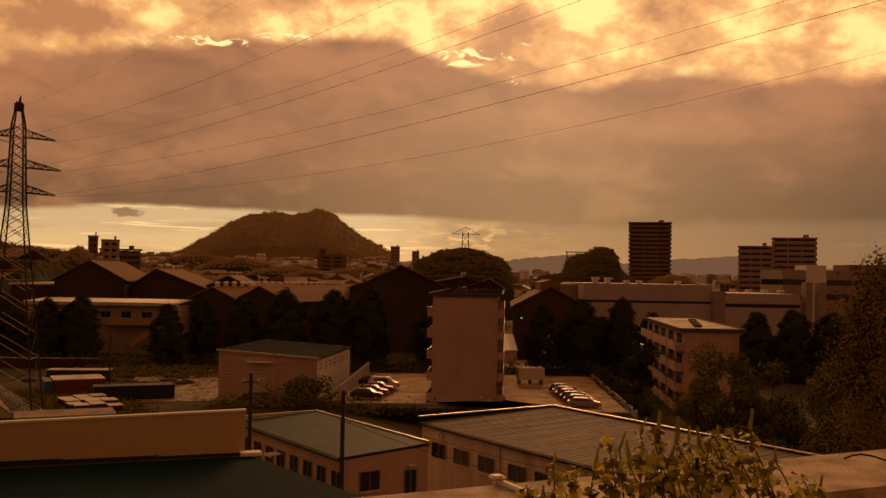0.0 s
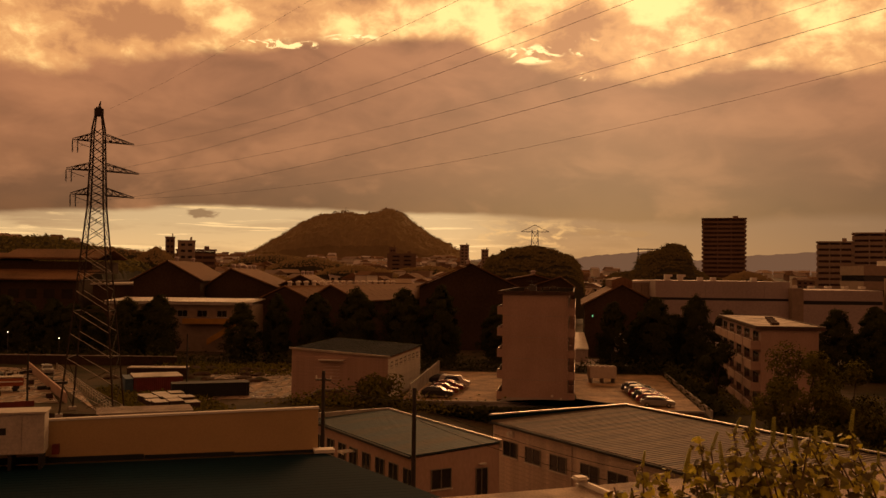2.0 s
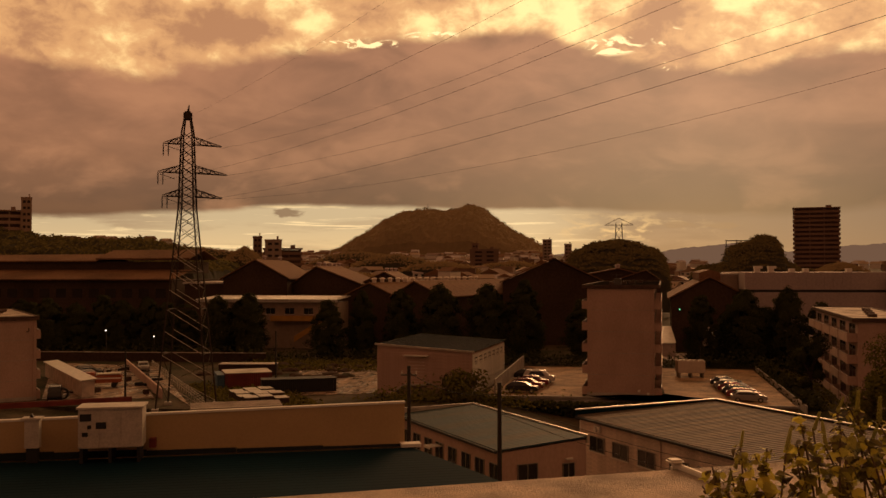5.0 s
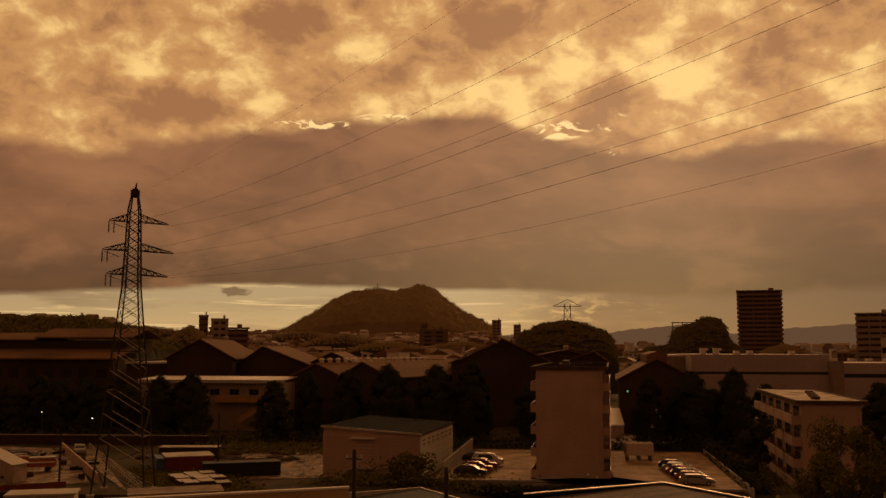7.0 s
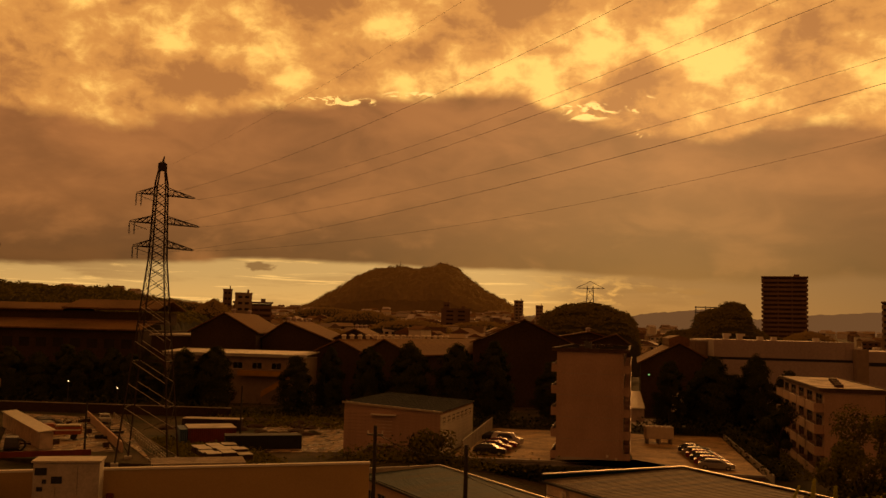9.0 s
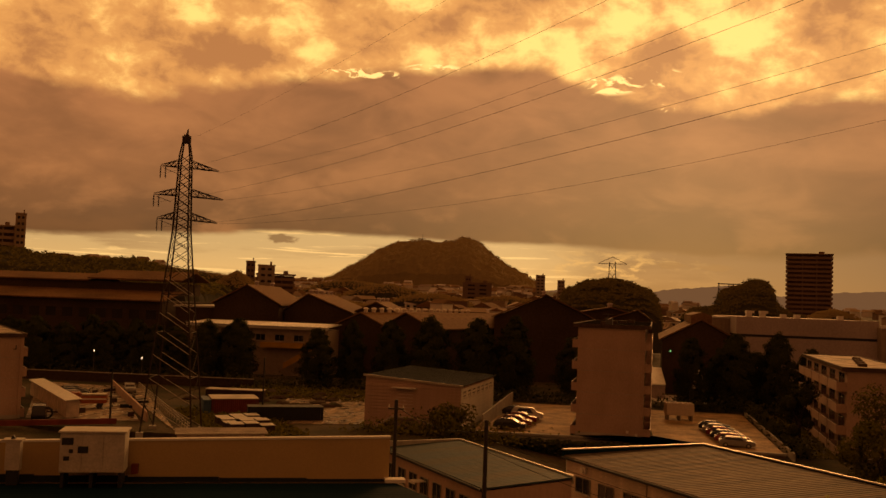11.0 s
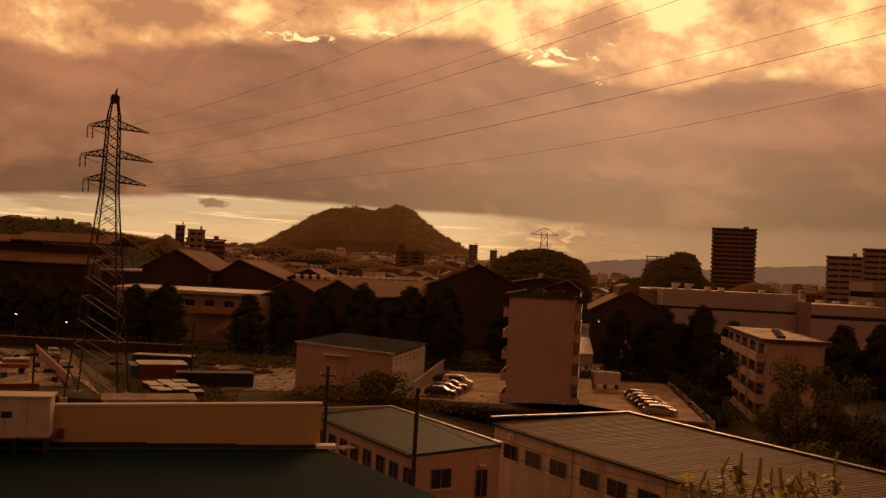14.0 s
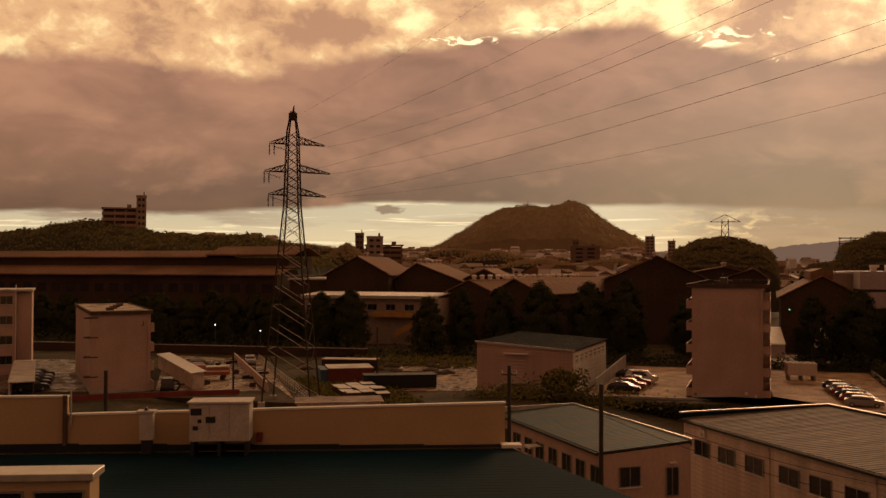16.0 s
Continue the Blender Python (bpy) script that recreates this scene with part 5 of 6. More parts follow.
def gable_hall(x, y, yaw, w, d, eave, ridge, label, apex=0.5, vents=0, monitor=False, roof="rust_roof", wall="rust_wall"):
    t = thing("factory_hall", pose(x, y, 0, 0, 0, yaw), label, "factory hall", "factory halls")
    ax = w * apex
    part("wall", prism(B(), [(0, 0), (w, 0), (w, eave - 0.15), (ax, ridge - 0.15), (0, eave - 0.15)], 0, d), wall, t)
    for (x0, z0), (x1, z1) in (((-0.7, eave - 0.35), (ax, ridge)), ((ax, ridge), (w + 0.7, eave - 0.35))):
        n = int(d / 3)
        step = (d + 1) / n
        first = None
        for k in range(n):
            if first is None:
                first = part("roof_panel", prism(B(), [(x0, z0), (x1, z1), (x1, z1 + 0.25), (x0, z0 + 0.25)], -0.5, step - 0.56), roof, t)
            else:
                again("roof_panel", first, t, pose(0, step * k, 0))
    for k in range(vents):
        v = B()
        f = (k + 0.5) / vents
        rod(v, (ax, d * f, ridge + 0.2), (ax, d * f, ridge + 0.9), 0.45, 0.45, 10)
        rod(v, (ax, d * f, ridge + 0.9), (ax, d * f, ridge + 1.25), 0.75, 0.3, 10)
        part("roof_vent", v, "house_pale" if vents > 10 else "grey_wall", t)
    if monitor:
        part("monitor", prism(B(), [(ax - 2, ridge - 0.6), (ax + 2, ridge - 0.6), (ax + 2, ridge + 0.9), (ax, ridge + 1.5), (ax - 2, ridge + 0.9)], 1, d - 1), roof, t)
    louv = B()
    for k in range(4):
        box(louv, ax - 0.8, ax + 0.8, -0.08, 0, ridge - 2.2 + 0.25 * k, ridge - 2.05 + 0.25 * k)
    part("louvre", louv, wall, t)
    return t


gable_hall(-86.0, 205, 9, 15.0, 42, 14.0, 18.2, "dark timber-clad factory hall, brown roof", 0.5, 2)
gable_hall(-72.0, 214, 8, 16.0, 45, 12.6, 16.6, "dark factory hall with roof vents", 0.35, 5)
gable_hall(-58.0, 224, 8, 12.0, 45, 12.4, 15.2, "low dark factory hall", 0.5, 3)
gable_hall(-52.0, 191, -20, 11.0, 50, 10.8, 13.0, "low factory hall with a row of round vents", 0.5, 16)
gable_hall(-41.3, 187, -20, 11.5, 48, 10.6, 13.4, "low factory hall, rusty brown roof", 0.45, 0)
gable_hall(-19.5, 195, 4, 21.0, 45, 13.4, 18.2, "tall black gabled factory hall", 0.51, 1)
gable_hall(-6.5, 232, 0, 20.0, 30, 14.0, 16.0, "far factory hall with pale roof edge", 0.6, 2)
gable_hall(4.0, 225, -3, 11.0, 30, 13.2, 15.6, "far brown factory hall", 0.7)
gable_hall(14.4, 185, -4, 14.5, 42, 10.4, 14.3, "brown gabled factory hall with a roof ridge", 0.5, 0, True)
ln = thing("factory_hall", pose(-215, 206, 0, 0, 0, 1.5), "very long dark factory hall with stepped roof", "factory hall", "factory halls")
part("wall", box(B(), 0, 114, 0.5, 36, 0, 13.4), "rust_wall", ln)
part("roof_slope", prism(B(), [(-0.8, 13.5), (10, 15.8), (10, 16.05), (-0.8, 13.8)], 0, 115, "x"), "rust_roof", ln)
part("clerestory", box(B(), 1, 113, 10.1, 26, 15.0, 18.0), "rust_wall", ln)
part("upper_roof", prism(B(), [(9.2, 18.05), (18, 19.8), (27, 18.05), (27, 18.3), (18, 20.1), (9.2, 18.35)], 0, 90, "x"), "rust_roof", ln)
part("end_roof", prism(B(), [(8.6, 18.6), (18, 20.9), (27.5, 18.6), (27.5, 18.9), (18, 21.2), (8.6, 18.95)], 90.1, 115, "x"), "rust_roof", ln)
for k in range(26):
    part("window", box(B(), 2.5 + 4.3 * k, 5.1 + 4.3 * k, 0.44, 0.495, 9.2, 11.4), "dark_pane", ln)
ga = thing("factory_hall", pose(-96.0, 206, 0, 0, 0, 9), "brown side hall with low pale roof", "factory hall", "factory halls")
part("wall", box(B(), 0, 10, 0, 30, 0, 12.6), "rust_wall", ga)
part("roof", box(B(), -0.4, 10.4, -0.4, 30.4, 12.62, 13.0), "slab", ga)

# grey flat-roofed works
gw = thing("works_building", pose(34.9, 229, 0, 0, 0, 0), "large grey clad works with flat roof", "works building")
for k in range(16):
    part("panel", box(B(), 2.0 * k, 2.0 * k + 1.97, 0, 40, 11.0, 15.1), "grey_wall", gw)
part("band", box(B(), 0.05, 31.9, -0.02, 39, 10.4, 10.98), "dark", gw)
part("lower_wall", box(B(), 0, 32, -0.4, 40, 0, 10.38), "grey_wall", gw)
for k, x in enumerate((3.0, 6.2, 11.0, 14.2, 24.0)):
    v = B()
    box(v, x, x + 1.2, 4, 6, 15.102, 16.0)
    if k < 2:
        box(v, x - 0.1, x + 1.7, 3.7, 6, 16.0, 16.6)
    part("roof_vent", v, "white_paint", gw)
rb = thing("works_building", pose(27.5, 239, 0, 0, 0, 0), "ribbed pale works wall with bright coping", "works building")
for k in range(9):
    part("panel", box(B(), 0.9 * k, 0.9 * k + 0.84, 0, 20, 0, 14.4), "far_wall", rb)
part("coping", box(B(), -0.1, 8.2, -0.2, 20, 14.42, 14.9), "slab", rb)
g2 = thing("works_building", pose(66.5, 226, 0, 0, 0, 0), "grey works with window band and pale corner", "works building")
part("wall", box(B(), 2.6, 21, 0, 30, 0, 9.8), "grey_wall", g2)
part("upper_wall", box(B(), 2.6, 21, 0, 30, 10.7, 13.2), "grey_wall", g2)
part("band", box(B(), 2.65, 20.9, 0.06, 29, 9.82, 10.68), "dark", g2)
part("corner", box(B(), 0, 2.58, -0.3, 30, 0, 13.6), "far_wall", g2)
for k in range(5):
    part("roof_vent", box(B(), 1.0 + 4.0 * k, 2.2 + 4.0 * k, 3, 5, 13.62, 14.2), "white_paint", g2)
for x in (22.0, 25.2):
    part("pillar", box(B(), x, x + 1.6, -1, 2, 0, 16.2), "far_wall", g2)
wo = thing("office_building", pose(94.8, 258, 0, 0, 0, 0), "pale office block with dark window bands", "office building")
for z0, z1 in ((0, 11.4), (13.0, 15.4), (17.0, 19.6)):
    part("wall_band", box(B(), 0, 34, 0, 18, z0, z1), "far_wall", wo)
for z0, z1 in ((11.4, 13.0), (15.4, 17.0)):
    part("window_band", box(B(), 0.3, 33.7, 0.35, 17.7, z0, z1), "glass", wo)
part("stair_tower", box(B(), 6.5, 12.0, -0.6, 8, 0, 21.0), "white_paint", wo)
part("penthouse", box(B(), 20, 33, 3, 14, 19.62, 21.4), "tile", wo)
car_sheet = single("pavement_far", box(B(), 10, 27, 166, 180, 0.02, 0.07), "slab", pose(0, 0, 0), "bright wet forecourt behind the trees", "pavement", kind="structure")

for x, w, z in ((9.6, 4.6, 2.5), (19.4, 3.0, 2.4)):
    lt = thing("lean_to_shed", pose(x, 172, 0, 0, 0, 2), "low lean-to with a wet pale sheet roof", "shed", "lean-tos behind the trees")
    part("wall", box(B(), 0.1, w - 0.1, 0.2, 8, 0, z - 0.1), "grey_wall", lt)
    part("roof", prism(B(), [(0, z), (8.2, z + 2.5), (8.2, z + 2.6), (0, z + 0.1)], 0, w, "x"), "tarp", lt, "wet pale sheet roof")

# ---- the town ----


def tower_block(x, y, yaw, w, d, z0, z1, fh, label, mat="tile", bands=True, thick=0.5):
    t = thing("apartment_tower", pose(x, y, z0, 0, 0, yaw), label, "tower block")
    h = z1 - z0
    n = int(h / fh)
    if bands:
        part("core", box(B(), 0.9, w - 0.9, 1.3, d - 1.3, -10, h - 0.3), "recess_shade", t)
        shared = None
        for k in range(n):
            z = k * h / n
            if shared is None:
                bm = B()
                box(bm, 0, w, 0, d, 0, 0.3)
                box(bm, 0, w, 0, 0.2, 0.3, h / n * thick), box(bm, 0, 0.2, 0.2, d, 0.3, h / n * thick), box(bm, w - 0.2, w, 0.2, d, 0.3, h / n * thick)
                shared = part("storey", bm, mat, t)
            else:
                again("storey", shared, t, pose(0, 0, z))
        for fx in (0.04, 0.36, 0.66, 0.96):
            part("pier", box(B(), w * fx - 0.35, w * fx + 0.35, 0.3, d - 0.3, -10, h), mat, t)
    else:
        part("core", box(B(), 0, w, 0, d, -10, h), mat, t)
        pane = None
        for k in range(n):
            for f in (0.18, 0.58):
                if pane is None:
                    pane = part("window", box(B(), 0, w * 0.24, -0.12, -0.002, 0, 1.3), "dark_pane", t)
                    pane.matrix_basis = pose(w * f, 0, 1.0)
                else:
                    again("window", pane, t, pose(w * f, 0, k * h / n + 1.0))
    part("roof", box(B(), -0.2, w + 0.2, -0.2, d + 0.2, h, h + 0.8), mat, t)
    part("plant_room", box(B(), w * 0.7, w * 0.82, d * 0.3, d * 0.6, h + 0.8, h + 2.6), mat, t)
    return t


tower_block(137.6, 686, -12, 31.2, 24, 8, 58.4, 3.1, "tall dark brown tiled apartment tower", "tile", True, 0.52)
tower_block(166.0, 520, -19, 18.6, 14, 10, 35.6, 2.9, "brown apartment block with balcony bands", "far_wall", True, 0.62)
tower_block(183.3, 515, -19, 23.5, 14, 10, 40.3, 2.9, "higher brown apartment block with balcony bands", "far_wall", True, 0.62)
tower_block(-303.5, 420, 34, 18.0, 10, 30, 45.8, 2.9, "brown flats among trees on the rise", "house_tan")
tower_block(-288.0, 428, 34, 5.0, 7, 30, 52.4, 2.9, "narrow brown stair tower of the flats", "house_tan", False)
tower_block(-192.0, 500, 20, 5.0, 8, 12, 34.3, 3.0, "narrow brown tower of flats", "tile", False)
tower_block(-186.0, 500, 20, 22.0, 10, 12, 27.5, 3.0, "red-brown flats with balcony bands", "tile")
tower_block(-177.5, 480, 20, 9.0, 9, 12, 31.7, 3.0, "pale grey-brown block of flats", "far_wall", False)
tower_block(-51.0, 900, 3, 9.0, 9, 20, 44.2, 3.0, "distant narrow block of flats", "far_wall", False)
tower_block(-30.0, 900, 2, 7.0, 9, 20, 39.8, 3.0, "distant narrow block of flats", "far_wall", False)
tower_block(-95.0, 700, 6, 22.0, 12, 12, 30.5, 3.0, "red-brown flats on the slope", "tile", False)
tower_block(-95.0, 712, 6, 5.0, 5, 12, 35.5, 3.0, "narrow brown stair tower on the slope", "tile", False)


HOUSE_PANE = []


def house(m, w, d, h, kind, wall, roof):
    t = thing("house", m, "small distant house with a low roof", "house", "houses of the town")
    part("wall", box(B(), 0, w, 0, d, -6, h), wall, t)
    if kind == 0:
        rf = prism(B(), [(-0.5, h), (w / 2, h + w * 0.22), (w + 0.5, h)], -0.5, d + 0.5)
    elif kind == 1:
        rf = prism(B(), [(-0.5, h), (d / 2, h + d * 0.24), (d + 0.5, h)], -0.5, w + 0.5, "x")
    else:
        rf = box(B(), -0.3, w + 0.3, -0.3, d + 0.3, h, h + 0.5)
    part("roof", rf, roof, t)
    for f in range(max(1, int(h / 3))):
        for k in range(max(1, int(w / 4))):
            if not HOUSE_PANE:
                HOUSE_PANE.append(mesh_of("window", box(B(), 0, 2.0, -0.1, -0.002, 0, 1.3), "glass"))
            pane = new("window", HOUSE_PANE[0])
            pane.parent, pane.matrix_basis = t, pose(0.8 + 4 * k, 0, 1.0 + 3 * f)


hr = random.Random(11)
plots = []
for k in range(560):
    az = hr.uniform(-40, 22) if k % 2 else hr.uniform(-24, 3)
    dist = hr.uniform(380, 1250) if az < 4 else hr.uniform(420, 1400)
    if (az < -26 and dist < 520) or (abs(az + 33) < 6 and dist < 560):
        continue
    plots.append((dist, az))
plots.sort()
rest = {}
for k, (dist, az) in enumerate(plots):
    x, y = dist * math.sin(radians(az)), dist * math.cos(radians(az))
    w, d, h = hr.uniform(7, 15), hr.uniform(7, 12), hr.choice((4.5, 6, 6, 6, 8.5))
    m = pose(x, y, ground_z(x, y), 0, 0, hr.uniform(-30, 30))
    wall, roof = hr.choice(("house_pale", "house_pale", "white_paint", "house_tan", "tile")), hr.choice(("rust_roof", "house_tan", "rust_roof", "house_tan", "grey_wall", "tile"))
    if k < 285:
        house(m, w, d, h, hr.randrange(3), wall, roof)
        continue
    # the farthest houses, beyond counting
    for mat, solid in ((wall, box(B(), 0, w, 0, d, -6, h)), (roof, prism(B(), [(-0.5, h), (d / 2, h + d * 0.24), (d + 0.5, h)], -0.5, w + 0.5, "x"))):
        solid.transform(m)
        far = rest.setdefault(mat, ([], []))
        base = len(far[0])
        solid.verts.index_update()
        far[0].extend(tuple(v.co) for v in solid.verts)
        far[1].extend(tuple(base + v.index for v in f.verts) for f in solid.faces)
        solid.free()
sprawl_mesh = bpy.data.meshes.new("distant_houses")
all_v, all_f, all_m = [], [], []
for slot, (mat, (vs, fs)) in enumerate(sorted(rest.items())):
    sprawl_mesh.materials.append(M[mat])
    all_f.extend(tuple(q + len(all_v) for q in f) for f in fs)
    all_m.extend([slot] * len(fs))
    all_v.extend(vs)
sprawl_mesh.from_pydata(all_v, [], all_f)
sprawl_mesh.polygons.foreach_set("material_index", all_m)
tagged(new("distant_houses", sprawl_mesh), "pale and brown houses of the far town", "houses", kind="stuff")


# ---- hills and woods ----


def hill(name, x, y, wx, wy, height, z0, mat, label, prof, seed, bumps=2.0, res=70, kind="thing", leaves=0, size=1.0, leaf="leaf_dark", freq=0.03):
    """A wooded hill: a mound with an uneven skyline; prof gives the relative height along its width, 0 to 1."""
    bm = B()
    rows = []
    for j in range(res // 2 + 1):
        v = j / (res // 2) * 2 - 1
        r = []
        for i in range(res + 1):
            u = i / res
            p = prof(u) * math.sqrt(max(0.0, 1 - v * v)) ** 0.8
            n = noise.fractal(Vector((u * wx * freq + seed, v * wy * freq, seed)), 0.9, 2.0, 5)
            r.append(bm.verts.new(((u - 0.5) * wx, v * wy / 2, p * height + (bumps * n if p > 0.03 else -8))))
        rows.append(r)
    for j in range(len(rows) - 1):
        for i in range(res):
            bm.faces.new((rows[j][i], rows[j][i + 1], rows[j + 1][i + 1], rows[j + 1][i]))
    tops = [Vector(v.co) for r in rows for v in r if v.co.z > 0.5]
    if kind == "structure":
        ob = single(name, bm, mat, pose(x, y, z0), label, "hill", kind="structure")
    else:
        ob = thing(name, pose(x, y, z0), label, "hill")
        part("slope", bm, mat, ob)
    if leaves:
        rnd = random.Random(seed)
        lf = B()
        pts = []
        for _ in range(leaves):
            c = rnd.choice(tops)
            pts.append(c + Vector((rnd.gauss(0, 0.8) * wx / res, rnd.gauss(0, 0.8) * wy / res, abs(rnd.gauss(0, 1)) * size * 0.8)))
        cover = leaf_cloud(lf, rnd, pts, size, lambda p: Vector((p.x / wx, -0.25 + 1.2 * p.y / wy, 0.55)), 0.3)
        o = leaf_part("tree_cover", lf, cover, leaf, None)
        if kind == "structure":
            o.matrix_world = pose(x, y, z0)
            tagged(o, "dark treetops covering the hill", "trees", kind="stuff")
        else:
            o.parent = ob
            tagged(o, "dark massed treetops", kind="stuff")
    return ob


# far ridge: emission paints the pale haze, the slope itself takes no light
RIDGE = bpy.data.materials.new("ridge_haze_glow")
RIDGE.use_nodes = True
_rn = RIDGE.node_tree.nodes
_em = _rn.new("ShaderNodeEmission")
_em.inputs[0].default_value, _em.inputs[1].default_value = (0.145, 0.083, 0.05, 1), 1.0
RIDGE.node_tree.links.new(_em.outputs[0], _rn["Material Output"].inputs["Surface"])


def curve_of(pairs):
    def f(u):
        for (a, h0), (b, h1) in zip(pairs, pairs[1:]):
            if u <= b:
                s = (u - a) / (b - a)
                s = s * s * (3 - 2 * s) * 0.4 + s * 0.6
                return h0 + (h1 - h0) * s
        return pairs[-1][1]
    return f


# the castle-like hill in the distance
hp = curve_of(((0, 0.0), (0.09, 0.21), (0.20, 0.50), (0.28, 0.75), (0.35, 0.88), (0.46, 0.92), (0.52, 0.89), (0.60, 0.93), (0.63, 1.0), (0.69, 0.94), (0.77, 0.68), (0.84, 0.48), (0.90, 0.36), (0.95, 0.22), (1, 0.0)))
hill("hill", -303, 1790, 448, 300, 106, 34, "hazed_wood", "broad wooded hill with two low summits", hp, 3, 5.0, 150, leaves=26000, size=1.3, leaf="hazed_leaf", freq=0.06)
st_r = random.Random(77)
for k in range(46):
    u = 0.1 + 0.85 * k / 45 + st_r.uniform(-0.01, 0.01)
    hh = st_r.uniform(3.0, 8.0) if not 0.40 < u < 0.46 else st_r.uniform(7, 11)
    tt = thing("hill_tree", pose(-303 + (u - 0.5) * 448, 1788 + st_r.uniform(-4, 4), 34 + 106 * hp(u) - 2.0), "rounded treetop on the hill's skyline", "tree", "skyline trees")
    part("trunk", rod(B(), (0, 0, -6), (0, 0, hh * 0.6), 0.5, 0.25), "bark", tt)
    tc = B()
    tp = []
    for _ in range(90):
        d = Vector((st_r.gauss(0, 1), st_r.gauss(0, 1), st_r.gauss(0, 1))).normalized()
        tp.append(Vector((d.x * hh * 0.6, d.y * hh * 0.6, hh * 0.45 + d.z * hh * 0.55)))
    leaf_part("crown", tc, leaf_cloud(tc, st_r, tp, 1.4, lambda p: Vector((p.x, p.y, p.z))), "hazed_leaf", tt)
mst = thing("hilltop_mast", pose(-326, 1790, 130), "thin mast and tower on the hilltop", "mast")
part("mast", rod(B(), (0, 0, -4), (0, 0, 16), 0.7, 0.3), "steel", mst)
mst2 = thing("hilltop_tower", pose(-246, 1790, 138), "small tower among trees on the summit", "tower")
part("wall", box(B(), -4, 4, -4, 4, -6, 3), "far_wall", mst2)
part("roof", prism(B(), [(-5, 3), (5, 3), (0, 7)], -5, 5), "tile", mst2)
# wooded rise at the far left with houses
lp = curve_of(((0, 0.75), (0.187, 0.73), (0.278, 0.81), (0.357, 0.93), (0.417, 0.965), (0.513, 0.77), (0.578, 0.66), (0.64, 0.64), (0.748, 0.62), (0.817, 0.60), (0.865, 0.52), (0.935, 0.25), (1, 0.0)))
hill("hill", -290, 430, 230, 80, 26.0, 14.0, "wood", "wooded rise with dense dark trees", lp, 9, 2.6, 100, leaves=26000, size=0.8, leaf="hazed_rise_leaf", freq=0.08)
dome = curve_of(((0, 0.3), (0.022, 0.58), (0.1, 0.73), (0.24, 0.87), (0.46, 0.94), (0.67, 0.88), (0.89, 0.73), (0.97, 0.56), (1, 0.1)))
hill("hill", 7.3, 330, 34.5, 30, 16.8, 9.5, "wood", "dense dark grove with a rounded top", dome, 5, 1.7, 60, leaves=18000, size=0.45, leaf="mid_leaf", freq=0.16)
dome2 = curve_of(((0, 0.2), (0.077, 0.32), (0.2, 0.36), (0.27, 0.42), (0.31, 0.68), (0.43, 0.82), (0.58, 0.93), (0.70, 0.91), (0.74, 0.80), (0.762, 0.44), (0.85, 0.38), (1, 0.25)))
hill("hill", 60, 380, 44, 30, 20, 9.5, "wood", "dark wooded knoll beside the works", dome2, 6, 1.6, 80, leaves=18000, size=0.45, leaf="mid_leaf", freq=0.16)
# houses along the crest of the rise
cr = random.Random(17)
for k in range(17):
    x = -268 + 4.6 * k + cr.uniform(-1.5, 1.5) if k < 14 else -362 + 14 * (k - 14)
    crest = 14 + 26.0 * lp((x + 290) / 230 + 0.5)
    house(pose(x, 428 + cr.uniform(-3, 5), crest - cr.uniform(1.2, 2.6), 0, 0, cr.uniform(-25, 45)), cr.uniform(3.5, 6.5), cr.uniform(5, 7), cr.choice((2.4, 3.0, 3.4)), cr.randrange(3), cr.choice(("house_tan", "far_wall", "house_pale")), cr.choice(("rust_roof", "house_tan", "grey_wall")))
knoll = curve_of(((0, 0.0), (0.3, 0.8), (0.55, 1.0), (0.8, 0.7), (1, 0)))
for x, y, wx, h, z in ((-186, 470, 26, 14, 17), (-232, 600, 60, 12, 20), (-138, 620, 70, 12, 18), (-96, 560, 60, 8, 16), (-60, 640, 60, 8, 17), (-190, 720, 90, 12, 22), (-205, 440, 50, 7, 15), (128, 520, 30, 7, 15), (-20, 700, 40, 7, 18), (-320, 700, 140, 12, 26), (-120, 450, 40, 5, 13)):
    hill("grove", x, y, wx, 20, h, z - 4, "wood", "dark grove among the houses", knoll, x * 0.13, 1.0, 30, leaves=2200, size=0.8, leaf="hazed_leaf")
ridge = curve_of(((0, 0.25), (0.08, 0.5), (0.2, 0.35), (0.32, 0.75), (0.42, 0.95), (0.5, 0.55), (0.62, 0.8), (0.75, 1.0), (0.88, 0.5), (1, 0.35)))
hill("backdrop_ridge", 820, 4200, 2300, 300, 105, 30, RIDGE, "distant mountain ridge, self-glowing in haze colour", ridge, 4, 6, 140, kind="structure")
# frame of a lookout on the knoll
lk = thing("steel_gantry", pose(53.2, 398, 12, 0, 0, -6), "steel gantry on the wooded knoll", "gantry")
for x in (0, 4, 8):
    part("post", box(B(), x, x + 0.35, 0, 0.35, 0, 16), "steel", lk)
for z in (13.2, 15.4):
    part("beam", box(B(), -0.3, 8.6, 0, 0.35, z, z + 0.4), "steel", lk)


